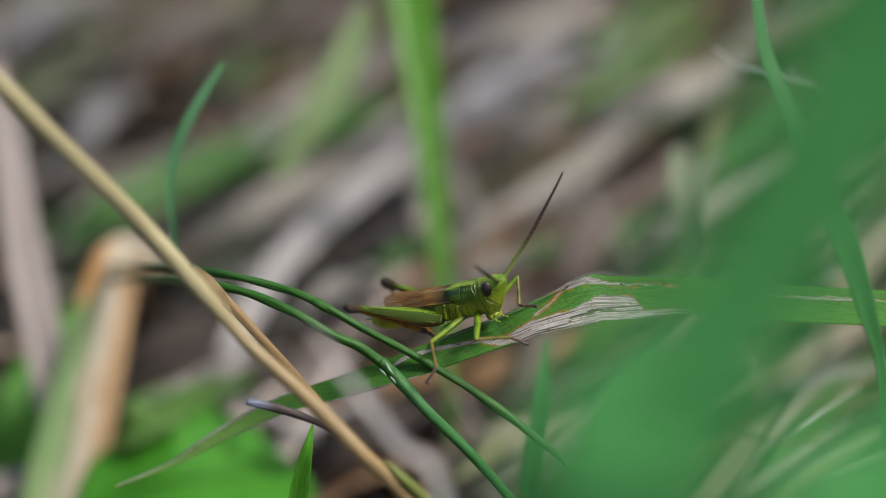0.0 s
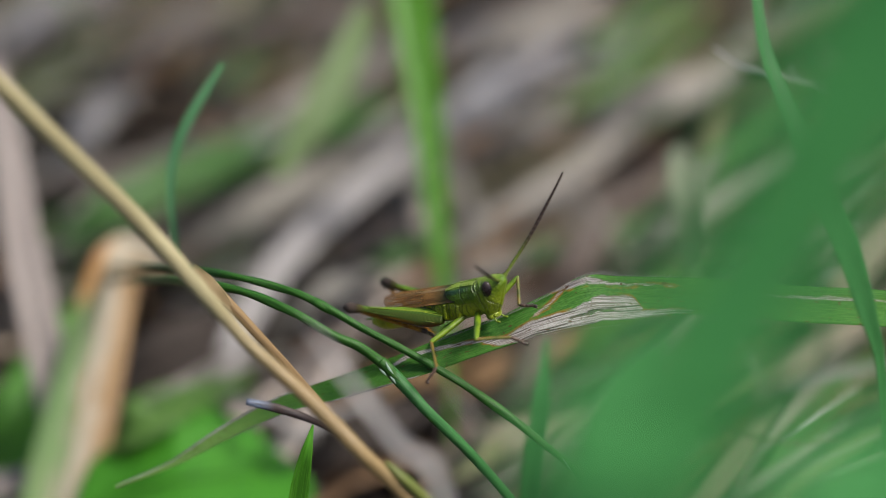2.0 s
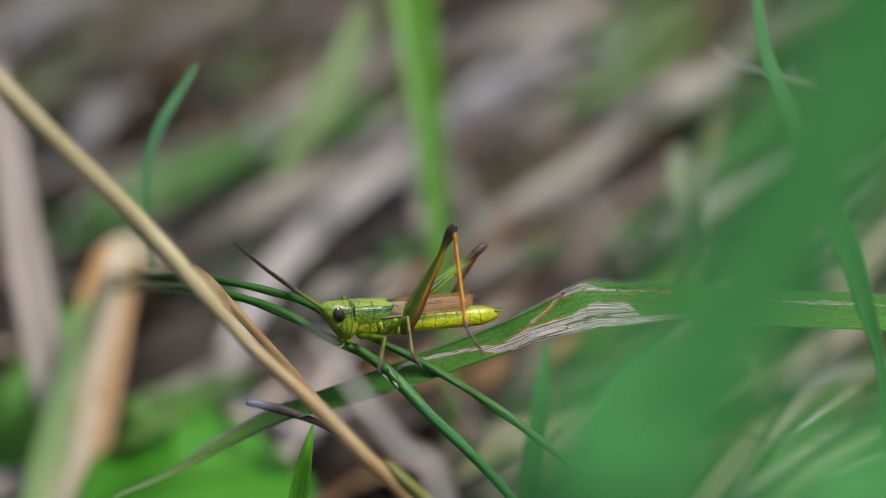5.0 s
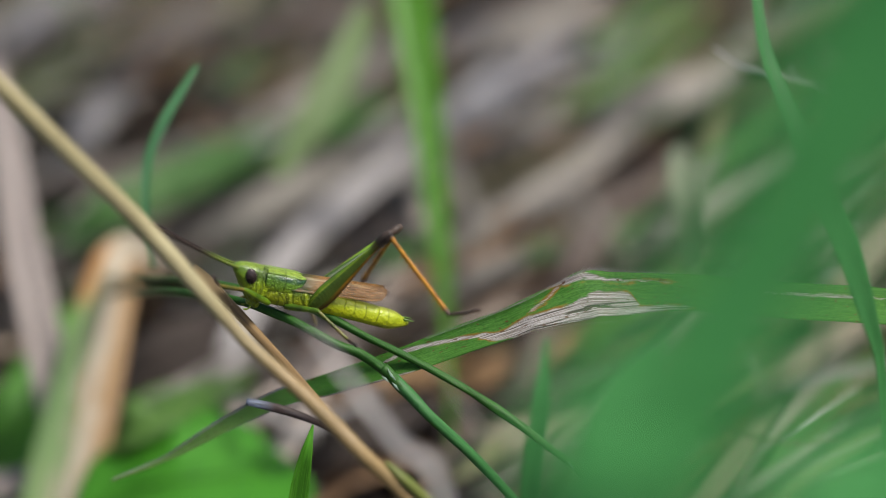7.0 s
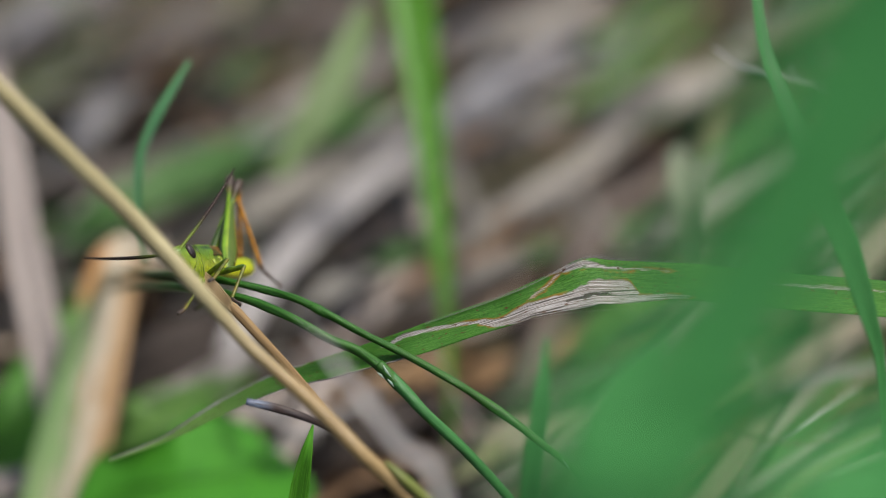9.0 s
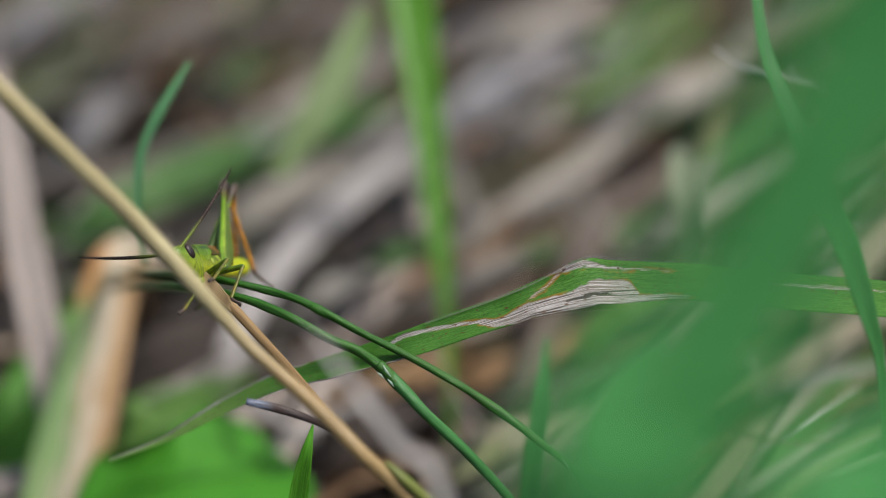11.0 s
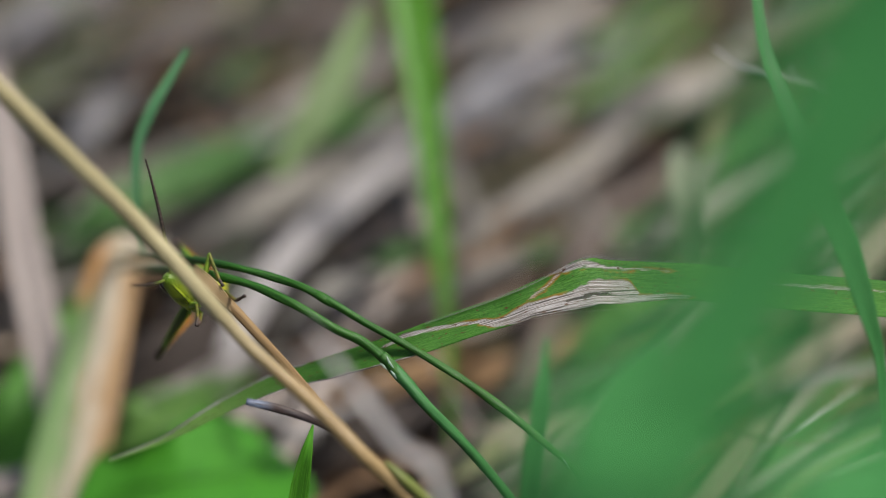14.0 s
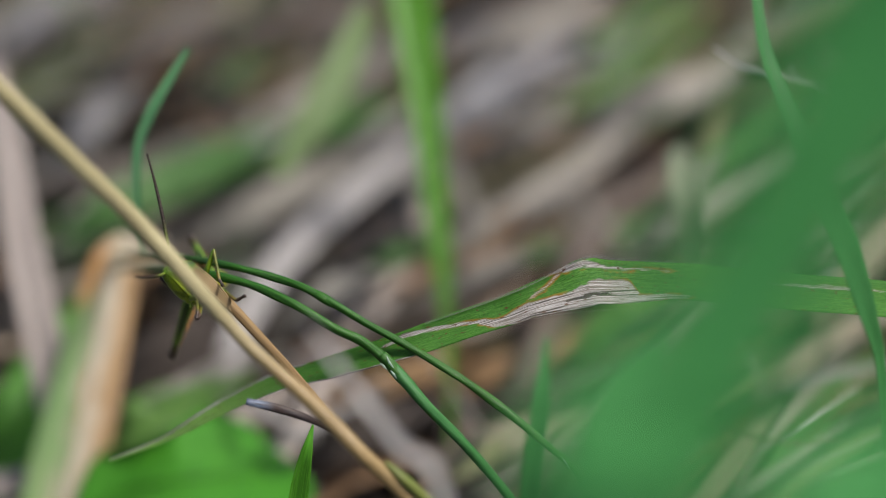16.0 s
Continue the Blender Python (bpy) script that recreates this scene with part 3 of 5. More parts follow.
# ---- standing plants behind the subject ----
def build_standing():
    blade = planted("upright_blade", ribbon([at(715, -90, -92), at(735, 60, -88), at(757, 220, -84), at(775, 400, -80), at(790, 560, -77), at(800, 800, -74)],
            W(112, 96, 68, 50, 26, 8), None, 0.15, 0.0003), M_UP, "bright green upright grass blade, bent at the top", "grass")
    midrib(blade, [at(715, -90, -91.6), at(735, 60, -87.6), at(757, 220, -83.6), at(775, 400, -79.6), at(790, 560, -76.6)], 4, M_UP)
    blade = planted("upright_blade", ribbon([at(650, 10, -92), at(618, 90, -88), at(585, 160, -85), at(545, 230, -83), at(490, 310, -82)], W(36, 74, 84, 80, 40), None, 0.1),
                    M_HAZE, "pale green grass blade behind the others", "grass")
    midrib(blade, [at(650, 10, -91.6), at(618, 90, -87.6), at(585, 160, -84.6), at(545, 230, -82.6)], 4, M_HAZE)
    leaf = planted("dry_leaf", ribbon([at(282, 474, -73), at(246, 446, -71), at(208, 462, -67), at(188, 530, -66), at(166, 620, -65), at(143, 720, -64), at(112, 850, -63), at(88, 960, -62)],
            W(24, 66, 100, 126, 142, 156, 166, 168), NEAR + RIGHT * 0.3, 0.07, 0.0003, (0, 0), 50, 10, 0.03), M_FADED, "dry tan leaf folded over at its top, green along one edge", "leaf")
    midrib(leaf, [at(188, 530, -65.2), at(166, 620, -64.2), at(143, 720, -63.2), at(112, 850, -62.2), at(88, 960, -61.2)], 4, M_FADED)
    blade = planted("dead_blade", ribbon([at(-14, 110, -80), at(14, 250, -74), at(36, 400, -70), at(66, 550, -67), at(94, 680, -66), at(120, 800, -66)], W(44, 66, 80, 88, 86, 80), None, 0.1),
            M_BLEACH, "pale dead grass blade standing upright", "dead grass")
    midrib(blade, [at(-14, 110, -79.6), at(14, 250, -73.6), at(36, 400, -69.6), at(66, 550, -66.6), at(94, 680, -65.6)], 4, M_BLEACH)
    leaf = planted("broad_leaf", ribbon([at(140, 905, -60), at(210, 872, -60), at(310, 850, -58), at(405, 840, -60), at(490, 838, -63), at(540, 842, -66)], W(60, 270, 380, 380, 260, 60),
            RISE + NEAR, 0.05), M_LEAF, "broad bright green leaf low over the litter", "leaf")
    midrib(leaf, [at(140, 905, -59.5), at(210, 872, -59.5), at(310, 850, -57.5), at(405, 840, -59.5), at(490, 838, -62.5)], 5, M_LEAF)
    blade = planted("upright_blade", ribbon([at(-50, 890, -74), at(10, 780, -76), at(62, 690, -79), at(118, 590, -84), at(150, 520, -90)], W(150, 150, 130, 90, 30), None, 0.1),
                    M_CUT, "green grass blade leaning behind the dry leaf", "grass")
    midrib(blade, [at(-50, 890, -73.6), at(10, 780, -75.6), at(62, 690, -78.6), at(118, 590, -83.6)], 4, M_CUT)
    planted("short_blade", ribbon([at(968, 600, -34), at(962, 700, -34), at(950, 800, -36), at(940, 920, -40)], W(8, 34, 42, 44), None, 0.15),
            M_SOFT, "short green grass blade standing in the litter", "grass")
    planted("short_blade", ribbon([at(554, 752, 1), at(540, 800, 1), at(528, 850, 0), at(515, 930, -2)], W(3, 24, 38, 42), NEAR + RIGHT * 0.6, 0.25),
            M_CUT, "short pointed green blade with a sharp tip", "grass")
    planted("grass_twig", tube([at(436, 711, -4), at(490, 723, -4), at(545, 741, -4), at(590, 762, -3), at(628, 792, -2)], W(6.5, 8.5, 7, 5.5, 4.5), 30, 10, 0.6),
            M_TWIG, "thin dark twig with a bluish frayed end", "twig")
    planted("slender_blade", ribbon([at(1334, -40, 12), at(1350, 80, 13), at(1385, 180, 14), at(1440, 310, 15), at(1495, 430, 14), at(1530, 540, 12), at(1556, 640, 9), at(1566, 800, 4)],
            W(18, 26, 34, 46, 50, 40, 20, 9), NEAR + RIGHT * 0.5, 0.12), M_SOFT, "slender soft green blade crossing in front of the leaf", "grass")
    planted("upright_blade", ribbon([at(1196, 262, -72), at(1216, 320, -72), at(1228, 380, -73), at(1234, 480, -78)], W(30, 84, 70, 40), None, 0.1), M_SILVER, "pale silvery-green blade tip far behind", "grass")


# ---- twigs and wisps ----
def build_wisps():
    planted("grass_twig", tube([at(1240, 742, -34), at(1290, 760, -26), at(1350, 776, -22), at(1405, 789, -22), at(1450, 786, -24), at(1510, 790, -34)], W(2, 2.8, 3.4, 3, 2.4, 1.6), 40, 8, 0.8, None, 0.3),
            M_TWIGB, "thin crooked brown twig hanging in dead grass", "twig")
    planted("grass_twig", tube([at(1340, 800, -36), at(1400, 770, -28), at(1450, 735, -30), at(1520, 690, -44)], W(2, 3, 3, 2), 30, 8, 0.8, None, 0.3), M_VEIL, "thin pale dry twig among dead grass", "twig")
    planted("pale_wisp", tube([at(1262, 84, -30), at(1310, 116, -24), at(1370, 134, -20), at(1430, 150, -22), at(1490, 176, -30)], W(2, 3.4, 4, 3.4, 2), 40, 8, 0.8, None, 0.3),
            M_VEIL, "thin whitish dry wisp behind a slender blade", "dead grass")
    planted("pale_wisp", tube([at(1400, 120, -26), at(1420, 142, -22), at(1470, 152, -24)], W(1.5, 2.6, 1.5), 24, 8, 0.8, None, 0.3), M_VEIL, "short whitish dry wisp behind a slender blade", "dead grass")


# ---- plants close before the lens ----
def build_near():
    a = planted("near_blade", ribbon([at(1700, -150, 160), at(1598, 40, 158), at(1496, 205, 156.5), at(1404, 372, 155), at(1316, 525, 153.6), at(1214, 690, 152.2), at(1134, 830, 151), at(1076, 980, 150),
                                      Vector((0.006, -0.132, 0.070)), Vector((0.006, -0.125, -0.002))],
            W(190, 175, 150, 134, 130, 150, 168, 168, 140, 100), None, 0.06), M_NEAR, "broad soft green grass blade close before the lens", "grass")
    midrib(a, [at(1700, -150, 161), at(1598, 40, 158.8), at(1496, 205, 157.3), at(1404, 372, 155.8), at(1312, 525, 154.4), at(1200, 690, 153), at(1118, 830, 151.8)], 7, M_NEAR)
    b = planted("near_blade", ribbon([at(1900, 570, 150), at(1730, 740, 149), at(1618, 890, 148), at(1490, 1120, 146), Vector((0.030, -0.130, 0.065)), Vector((0.030, -0.120, -0.002))],
            W(130, 150, 165, 170, 150, 100), NEAR + RIGHT * 0.4 + RISE * 0.2, 0.06), M_NEAR, "second soft green grass blade close before the lens", "grass")
    midrib(b, [at(1900, 570, 150.6), at(1730, 740, 149.6), at(1618, 890, 148.6), at(1490, 1120, 146.6)], 7, M_NEAR)
    c = planted("near_blade", ribbon([at(1150, 590, 74), at(1110, 660, 73), at(1084, 740, 72), at(1072, 830, 70), at(1066, 960, 66), Vector((0.011, -0.060, 0.045)), Vector((0.011, -0.058, -0.002))],
            W(10, 56, 98, 112, 112, 100, 80), None, 0.08), M_NEAR, "green grass blade with a pointed tip, standing in the litter", "grass")
    midrib(c, [at(1110, 660, 73.3), at(1084, 740, 72.3), at(1072, 830, 70.3), at(1066, 960, 66.3)], 4, M_NEAR)

    planted("pale_straw", ribbon([at(540, 572, 56), at(570, 610, 56), at(640, 700, 56), at(715, 795, 55), at(790, 890, 54), Vector((0.006, -0.060, 0.050)), Vector((0.008, -0.060, -0.002))],
            W(3, 8, 13, 16, 18, 18, 16), None, 0.15, 0.0002), M_VEIL, "thin bleached dead straw close before the lens", "dead grass")


# ---- the plants that the animal moves ----
def swaying(ob, pivot, rows):
    """Rows of seconds, steps right and down, and degrees turned to the left about the line of sight through pivot."""
    out = []
    rest = Matrix.Translation(ob.location)
    for t, dx, dy, deg in rows:
        shift = Matrix.Translation(RIGHT * (dx * UNIT) - RISE * (dy * UNIT))
        turn = Matrix.Translation(pivot) @ Matrix.Rotation(radians(deg), 4, NEAR) @ Matrix.Translation(-pivot)
        out.append((t, shift @ turn @ rest))
    walk(ob, out)


def hairs(ob, pts, count, size, seed):
    """Fine bristles along the rim of a blade."""
    rnd = random.Random(seed)
    c = spline(pts, count)
    data = []
    for i in range(count):
        out = (RISE * (1 if seed % 2 else -1) + RIGHT * rnd.uniform(0.0, 1.1) + NEAR * rnd.uniform(-0.3, 0.6)).normalized()
        p = c[i] - ob.location
        data.append(rod(p * 1000, (p + out * (size * UNIT * rnd.uniform(0.5, 1.3))) * 1000, 0.022, 0.006, 4))
    part("hair", mesh_of("hair", *joined(*data)), M_HUSK, ob, "fine pale bristles along the rim")["kind"] = "stuff"


def build_host():
    global host, stalk_a, stalk_b, sprig, straw
    host = planted("bent_leaf", ribbon([at(205, 862, -13), at(300, 824, -11.5), at(400, 768, -9), at(500, 720, -6), at(600, 690, -3.5), at(720, 650, -1), at(800, 620, -0.4), at(850, 602, 0), at(900, 585, 0.3),
                                        at(942, 567, 0.6), at(1000, 547, 0.8), at(1046, 532, 0.9), at(1090, 531, 0.7), at(1200, 527, 0.2), at(1300, 532, 0), at(1400, 541, -0.5), at(1540, 548, -1), at(1760, 566, -3)],
                                       W(9, 20, 42, 52, 52, 52, 54, 55, 56, 60, 75, 93, 86, 74, 72, 74, 74, 70), NEAR + RISE * 0.55 + RIGHT * 0.7, 0.10, 0.0002, (-48, -44, -36, -26, -14, -6, 0, 0, 0, 0, 0, 0, 0, 0, 0, 0, 0, 0), 110, 14, 0.02),
                   M_BROAD, "long green grass leaf with a bleached, rust-edged streak", "leaf")
    hairs(host, [at(760, 610, -0.5), at(860, 573, 0.2), at(930, 544, 0.8), at(1000, 508, 1.0), at(1046, 487, 1.2), at(1100, 489, 0.8), at(1200, 492, 0.4)], 420, 8, 11)
    hairs(host, [at(760, 658, -1.0), at(850, 628, 0), at(930, 600, 0.3), at(1000, 585, 0.4), at(1100, 574, 0.2)], 150, 4, 12)
    stalk_a = planted("green_stalk", tube([at(60, 500, -110), at(170, 494, -78), at(260, 494, -26), at(330, 498, -7), at(420, 514, -2), at(500, 544, 0), at(590, 594, 0.5), at(640, 616, 0.5),
                                           at(690, 656, 1), at(760, 732, 1), at(830, 800, 0), at(905, 885, -2), at(960, 960, -4)],
                                          W(8, 8, 8, 8, 7.8, 8, 8.3, 9, 10, 9.2, 8.3, 8, 8), 130, 20, 1.0, None, 0.24, 0.012), M_STALK,
                      "thin green grass stalk with a torn pale node", "grass stalk")
    me, base = tube([at(674, 638, 1.0), at(690, 656, 1.1), at(712, 682, 1.0)], W(9.2, 10.8, 10.0), 12, 12)
    node = part("node", me, M_STALK, stalk_a, "swollen green node")
    node.location = base - stalk_a.location
    me, base = tube([at(690, 656, 1.0), at(722, 690, 1.1), at(760, 732, 1.05), at(830, 800, 0.05), at(905, 885, -1.95), at(960, 960, -3.95)], W(11, 11, 10.2, 9.2, 8.8, 8.8), 40, 16, 1.0, None, 0.08, 0.01)
    part("sheath", me, M_SLEEVE, stalk_a, "paler bluish-green leaf sheath").location = base - stalk_a.location
    for pts, wid in (([at(683, 641, 1.7), at(688, 652, 2.0), at(696, 662, 1.8)], (0.8, 4.5, 1.4)), ([at(671, 653, 1.6), at(678, 659, 1.9), at(684, 665, 1.7)], (0.8, 4.5, 1.0)), ([at(690, 666, 1.9), at(696, 673, 2.0), at(701, 680, 1.7)], (1.0, 5.0, 1.0))):
        me, base = ribbon(pts, W(*wid), None, -0.3, 0.00005, (0, 0), 12, 6, 0.1)
        part("flake", me, M_FLAKE, stalk_a, "whitish torn sheath flake").location = base - stalk_a.location
    stalk_b = planted("green_stalk", tube([at(60, 484, -112), at(170, 474, -80), at(260, 472, -28), at(370, 481, -6), at(500, 511, -2), at(570, 541, -1), at(640, 580, -0.5), at(720, 622, 0),
                                           at(800, 668, 0.5), at(880, 722, 1), at(950, 776, 1), at(1010, 826, 0.5), at(1046, 880, -1), at(1080, 960, -4)],
                                          W(7, 7, 7, 7, 6.9, 7.6, 6.8, 6.7, 7, 7.8, 7, 5.8, 4.6, 4.6), 130, 20, 1.0, None, 0.24, 0.012), M_STALK,
                      "thin dark green grass stalk running beside another", "grass stalk")
    me, base = tube([at(556, 533, -1.1), at(570, 541, -1.0), at(588, 551, -0.9)], W(7.4, 9.0, 7.6), 12, 12)
    part("node", me, M_STALK, stalk_b, "swollen green node").location = base - stalk_b.location
    for pts, wid in (([at(996, 812, 1.3), at(1003, 822, 1.5), at(1010, 833, 1.2)], (0.6, 3.0, 0.6)),):
        me, base = ribbon(pts, W(*wid), None, -0.3, 0.00005, (0, 0), 12, 6, 0.1)
        part("flake", me, M_FLAKE, stalk_b, "whitish torn sheath flake").location = base - stalk_b.location
    sprig = planted("small_blade", ribbon([at(394, 112, -24), at(362, 164, -24), at(332, 216, -24), at(308, 275, -24.5), at(302, 335, -25), at(306, 400, -26), at(315, 470, -28)],
                                          W(10, 18, 21, 19, 16, 13, 10), None, 0.2), M_SPRIG, "small green blade curling upward behind the stem", "grass")
    straw = planted("straw_stem", tube([at(-60, 92, 30), at(0, 150, 28), at(50, 199, 26), at(100, 248, 24), at(150, 297, 22), at(200, 345, 20), at(250, 396, 18), at(300, 451, 17), at(350, 508, 16),
                                at(398, 562, 15), at(441, 610, 15), at(492, 657, 15), at(543, 704, 15), at(592, 752, 15), at(639, 801, 15), at(692, 852, 14), at(790, 950, 12)],
                               W(15.8, 15.8, 15.8, 15.8, 15.8, 15.6, 15.6, 15.2, 14.2, 12.4, 11.2, 11.4, 12.6, 13.4, 13.4, 13.4, 13), 100, 16, 0.85, None, 0.04),
            M_STEM, "dry golden straw stem leaning across the scene", "grass stalk")
    me, base = tube([at(668, 818, 14.6), at(700, 848, 14.4), at(734, 880, 13.6), at(790, 940, 12)], W(4, 9, 10, 9), 24, 14, 0.85, None, 0.06)
    part("sheath", me, M_LIME, straw, "yellow-green leaf sheath at the foot of the stem").location = base + RIGHT * 0.0007 - straw.location
    strand = planted("split_straw", tube([at(344, 478, -1.2), at(372, 508, -1.0), at(410, 543, -0.6), at(456, 592, 0.6), at(505, 645, 2.2), at(556, 704, 4.0), at(606, 764, 5), at(712, 876, 6)],
                                         W(4, 13, 10, 8, 7.5, 7.5, 8, 8), 60, 14, 0.6, None, 0.10),
                     M_SHEATH, "brown split straw with a ribbed, cracked end", "grass stalk")
    for k in range(6):
        o = (k - 2.5) * 3.6
        me, base = tube([at(340 + o * 0.6, 474 - o * 0.6, -1.0), at(364 + o * 0.8, 496 - o * 0.7, -0.6), at(390 + o * 0.7, 522 - o * 0.6, -0.5), at(413 + o * 0.2, 550 - o * 0.2, -0.3)], W(0.8, 1.7, 1.7, 0.8), 20, 8, 0.8, None, 0.25)
        part("rib", me, M_RIB, strand).location = base - strand.location



# ---- the grasshopper, in mm ----
MM = 0.001


def loft(sections, sides=20, cap=True):
    """Rings across x: (x, z low, z high, half width, squareness)."""
    verts, faces, uvs = [], [], []
    for x, lo, hi, w, e in sections:
        for j in range(sides):
            a = math.tau * j / sides
            cy, cz = math.cos(a), math.sin(a)
            y = math.copysign(abs(cy) ** (2 / e), cy) * w
            z = (lo + hi) / 2 + math.copysign(abs(cz) ** (2 / e), cz) * (hi - lo) / 2
            verts.append((x * MM, y * MM, z * MM))
            uvs.append((x, j / sides))
    for i in range(len(sections) - 1):
        for j in range(sides):
            a, b = i * sides + j, i * sides + (j + 1) % sides
            faces.append((a, a + sides, b + sides, b))
    if cap:
        faces.append(tuple(range(sides)))
        k = (len(sections) - 1) * sides
        faces.append(tuple(reversed(range(k, k + sides))))
    return verts, faces, uvs


def dense(sections, n):
    """Sections filled in between with a smooth curve."""
    arr = sections
    out, span = [], len(arr) - 1
    for i in range(n + 1):
        s = i / n * span
        j = min(int(s), span - 1)
        f = s - j
        p = [arr[max(j - 1, 0)], arr[j], arr[j + 1], arr[min(j + 2, span)]]
        out.append(tuple(0.5 * (2 * p[1][k] + (p[2][k] - p[0][k]) * f + (2 * p[0][k] - 5 * p[1][k] + 4 * p[2][k] - p[3][k]) * f * f
                                + (3 * p[1][k] - p[0][k] - 3 * p[2][k] + p[3][k]) * f ** 3) for k in range(5)))
    return out


def joined(*pieces):
    verts, faces, uvs = [], [], []
    for v, f, u in pieces:
        k = len(verts)
        verts += v
        uvs += u
        faces += [tuple(i + k for i in q) for q in f]
    return verts, faces, uvs


def rod(a, b, r0, r1, sides=8):
    """A tapered round piece between two places in mm."""
    a, b = Vector(a), Vector(b)
    t = (b - a).normalized()
    s = t.orthogonal().normalized()
    u = t.cross(s)
    verts, uvs, rings = [], [], ((0, 0.35), (0.06, 0.9), (0.15, 1), (0.85, 1), (0.95, 0.85), (1, 0.3))
    for f, k in rings:
        for j in range(sides):
            g = math.tau * j / sides
            verts.append(tuple(((a + (b - a) * f) + (s * math.cos(g) + u * math.sin(g)) * ((r0 + (r1 - r0) * f) * k)) * MM))
            uvs.append((f, j / sides))
    faces = [(i * sides + j, i * sides + (j + 1) % sides, (i + 1) * sides + (j + 1) % sides, (i + 1) * sides + j) for i in range(len(rings) - 1) for j in range(sides)]
    faces += [tuple(reversed(range(sides))), tuple(range((len(rings) - 1) * sides, len(rings) * sides))]
    return verts, faces, uvs


def ball(c, r, turn=0.0, nu=16, nv=10):
    verts, faces, uvs = [], [], []
    rot = Matrix.Rotation(radians(turn), 3, 'Y')
    for i in range(nv + 1):
        p = math.pi * i / nv
        for j in range(nu):
            q = math.tau * j / nu
            v = rot @ Vector((r[0] * math.sin(p) * math.cos(q), r[1] * math.sin(p) * math.sin(q), r[2] * math.cos(p)))
            verts.append(tuple((Vector(c) + v) * MM))
            uvs.append((j / nu, i / nv))
    for i in range(nv):
        for j in range(nu):
            a, b = i * nu + j, i * nu + (j + 1) % nu
            faces.append((a, a + nu, b + nu, b))
    return verts, faces, uvs


def chitin(name, low, high, span, rough=0.32, back=None, speck=0.3, dark=None, yellow=None, seams=(), net=0.0, relief=0.8):
    """Insect skin: low to high colour over the height span in mm, pits, faint mottling; back colours the upper side."""
    k = Mat(name, rough + 0.08, 0.3)
    z = k.calc('MULTIPLY', k.axis(k.co.outputs["Object"], 2), 1000.0)
    x = k.calc('MULTIPLY', k.axis(k.co.outputs["Object"], 0), 1000.0)
    pits = k.vor(k.scaled((3600, 3600, 3600)), 1.0)
    mott = k.noise(k.scaled((900, 900, 900)), 1.0, 4.0, 0.6)
    c = k.mix(k.ramp(k.calc('ADD', z, k.calc('MULTIPLY', k.calc('SUBTRACT', mott, 0.5), 1.6)), span[0], span[1]), low, high)
    if back:
        c = k.mix(k.ramp(z, back[0], back[1]), c, back[2])
    if dark:
        band = k.calc('MULTIPLY', k.ramp(z, dark[0] - 0.25, dark[0]), k.ramp(z, dark[1] + 0.12, dark[1]))
        band = k.calc('MULTIPLY', band, k.ramp(x, 5.2, 3.2))
        c = k.mix(k.calc('MULTIPLY', band, k.ramp(k.calc('ADD', mott, 0.12), 0.35, 0.6)), c, dark[2])
    if yellow:
        c = k.mix(k.ramp(k.noise(k.scaled((420, 420, 420)), 1.0, 2.0), 0.5, 0.62), c, yellow)
    c = k.mix(k.calc('MULTIPLY', k.ramp(mott, 0.50, 0.66), speck), c, tuple(v * 0.25 for v in high))
    height = k.calc('ADD', k.calc('MULTIPLY', pits, 0.35), k.calc('MULTIPLY', mott, 0.8))
    if net:
        # wrinkles: a fine net of dark grooves
        mesh = k.ramp(k.vor(k.scaled((1300, 1300, 1300)), 1.0, 'DISTANCE_TO_EDGE'), 0.11, 0.02)
        patchy = k.calc('MULTIPLY', mesh, k.ramp(k.noise(k.scaled((700, 700, 700)), 1.0, 2.0), 0.42, 0.6))
        c = k.mix(k.calc('MULTIPLY', patchy, 0.45 * net), c, tuple(v * 0.15 for v in high))
        height = k.calc('SUBTRACT', height, k.calc('MULTIPLY', mesh, 0.3 * net))
        small = k.ramp(k.vor(k.scaled((3800, 3800, 3800)), 1.0, 'DISTANCE_TO_EDGE'), 0.14, 0.03)
        c = k.mix(k.calc('MULTIPLY', small, 0.45 * net), c, tuple(v * 0.25 for v in high))
        height = k.calc('SUBTRACT', height, k.calc('MULTIPLY', small, 0.35 * net))
    for at_x, slant, wide in seams:
        # a dark seam across the body, slanting with the height
        d = k.calc('ABSOLUTE', k.calc('SUBTRACT', k.calc('SUBTRACT', x, at_x), k.calc('ADD', k.calc('MULTIPLY', z, slant), k.calc('MULTIPLY', k.calc('SUBTRACT', k.noise(k.scaled((500, 500, 500)), 1.0, 2.0), 0.5), 1.1))))
        m = k.ramp(d, wide * 1.8, wide * 0.5)
        c = k.mix(k.calc('MULTIPLY', m, 0.38), c, (0.02, 0.032, 0.006))
        height = k.calc('SUBTRACT', height, k.calc('MULTIPLY', m, 0.9))
    k.colour(c)
    k.b.inputs["Coat Weight"].default_value = 0.14
    k.b.inputs["Coat Roughness"].default_value = 0.22
    k.bump(height, relief, 0.00016)
    return k.m


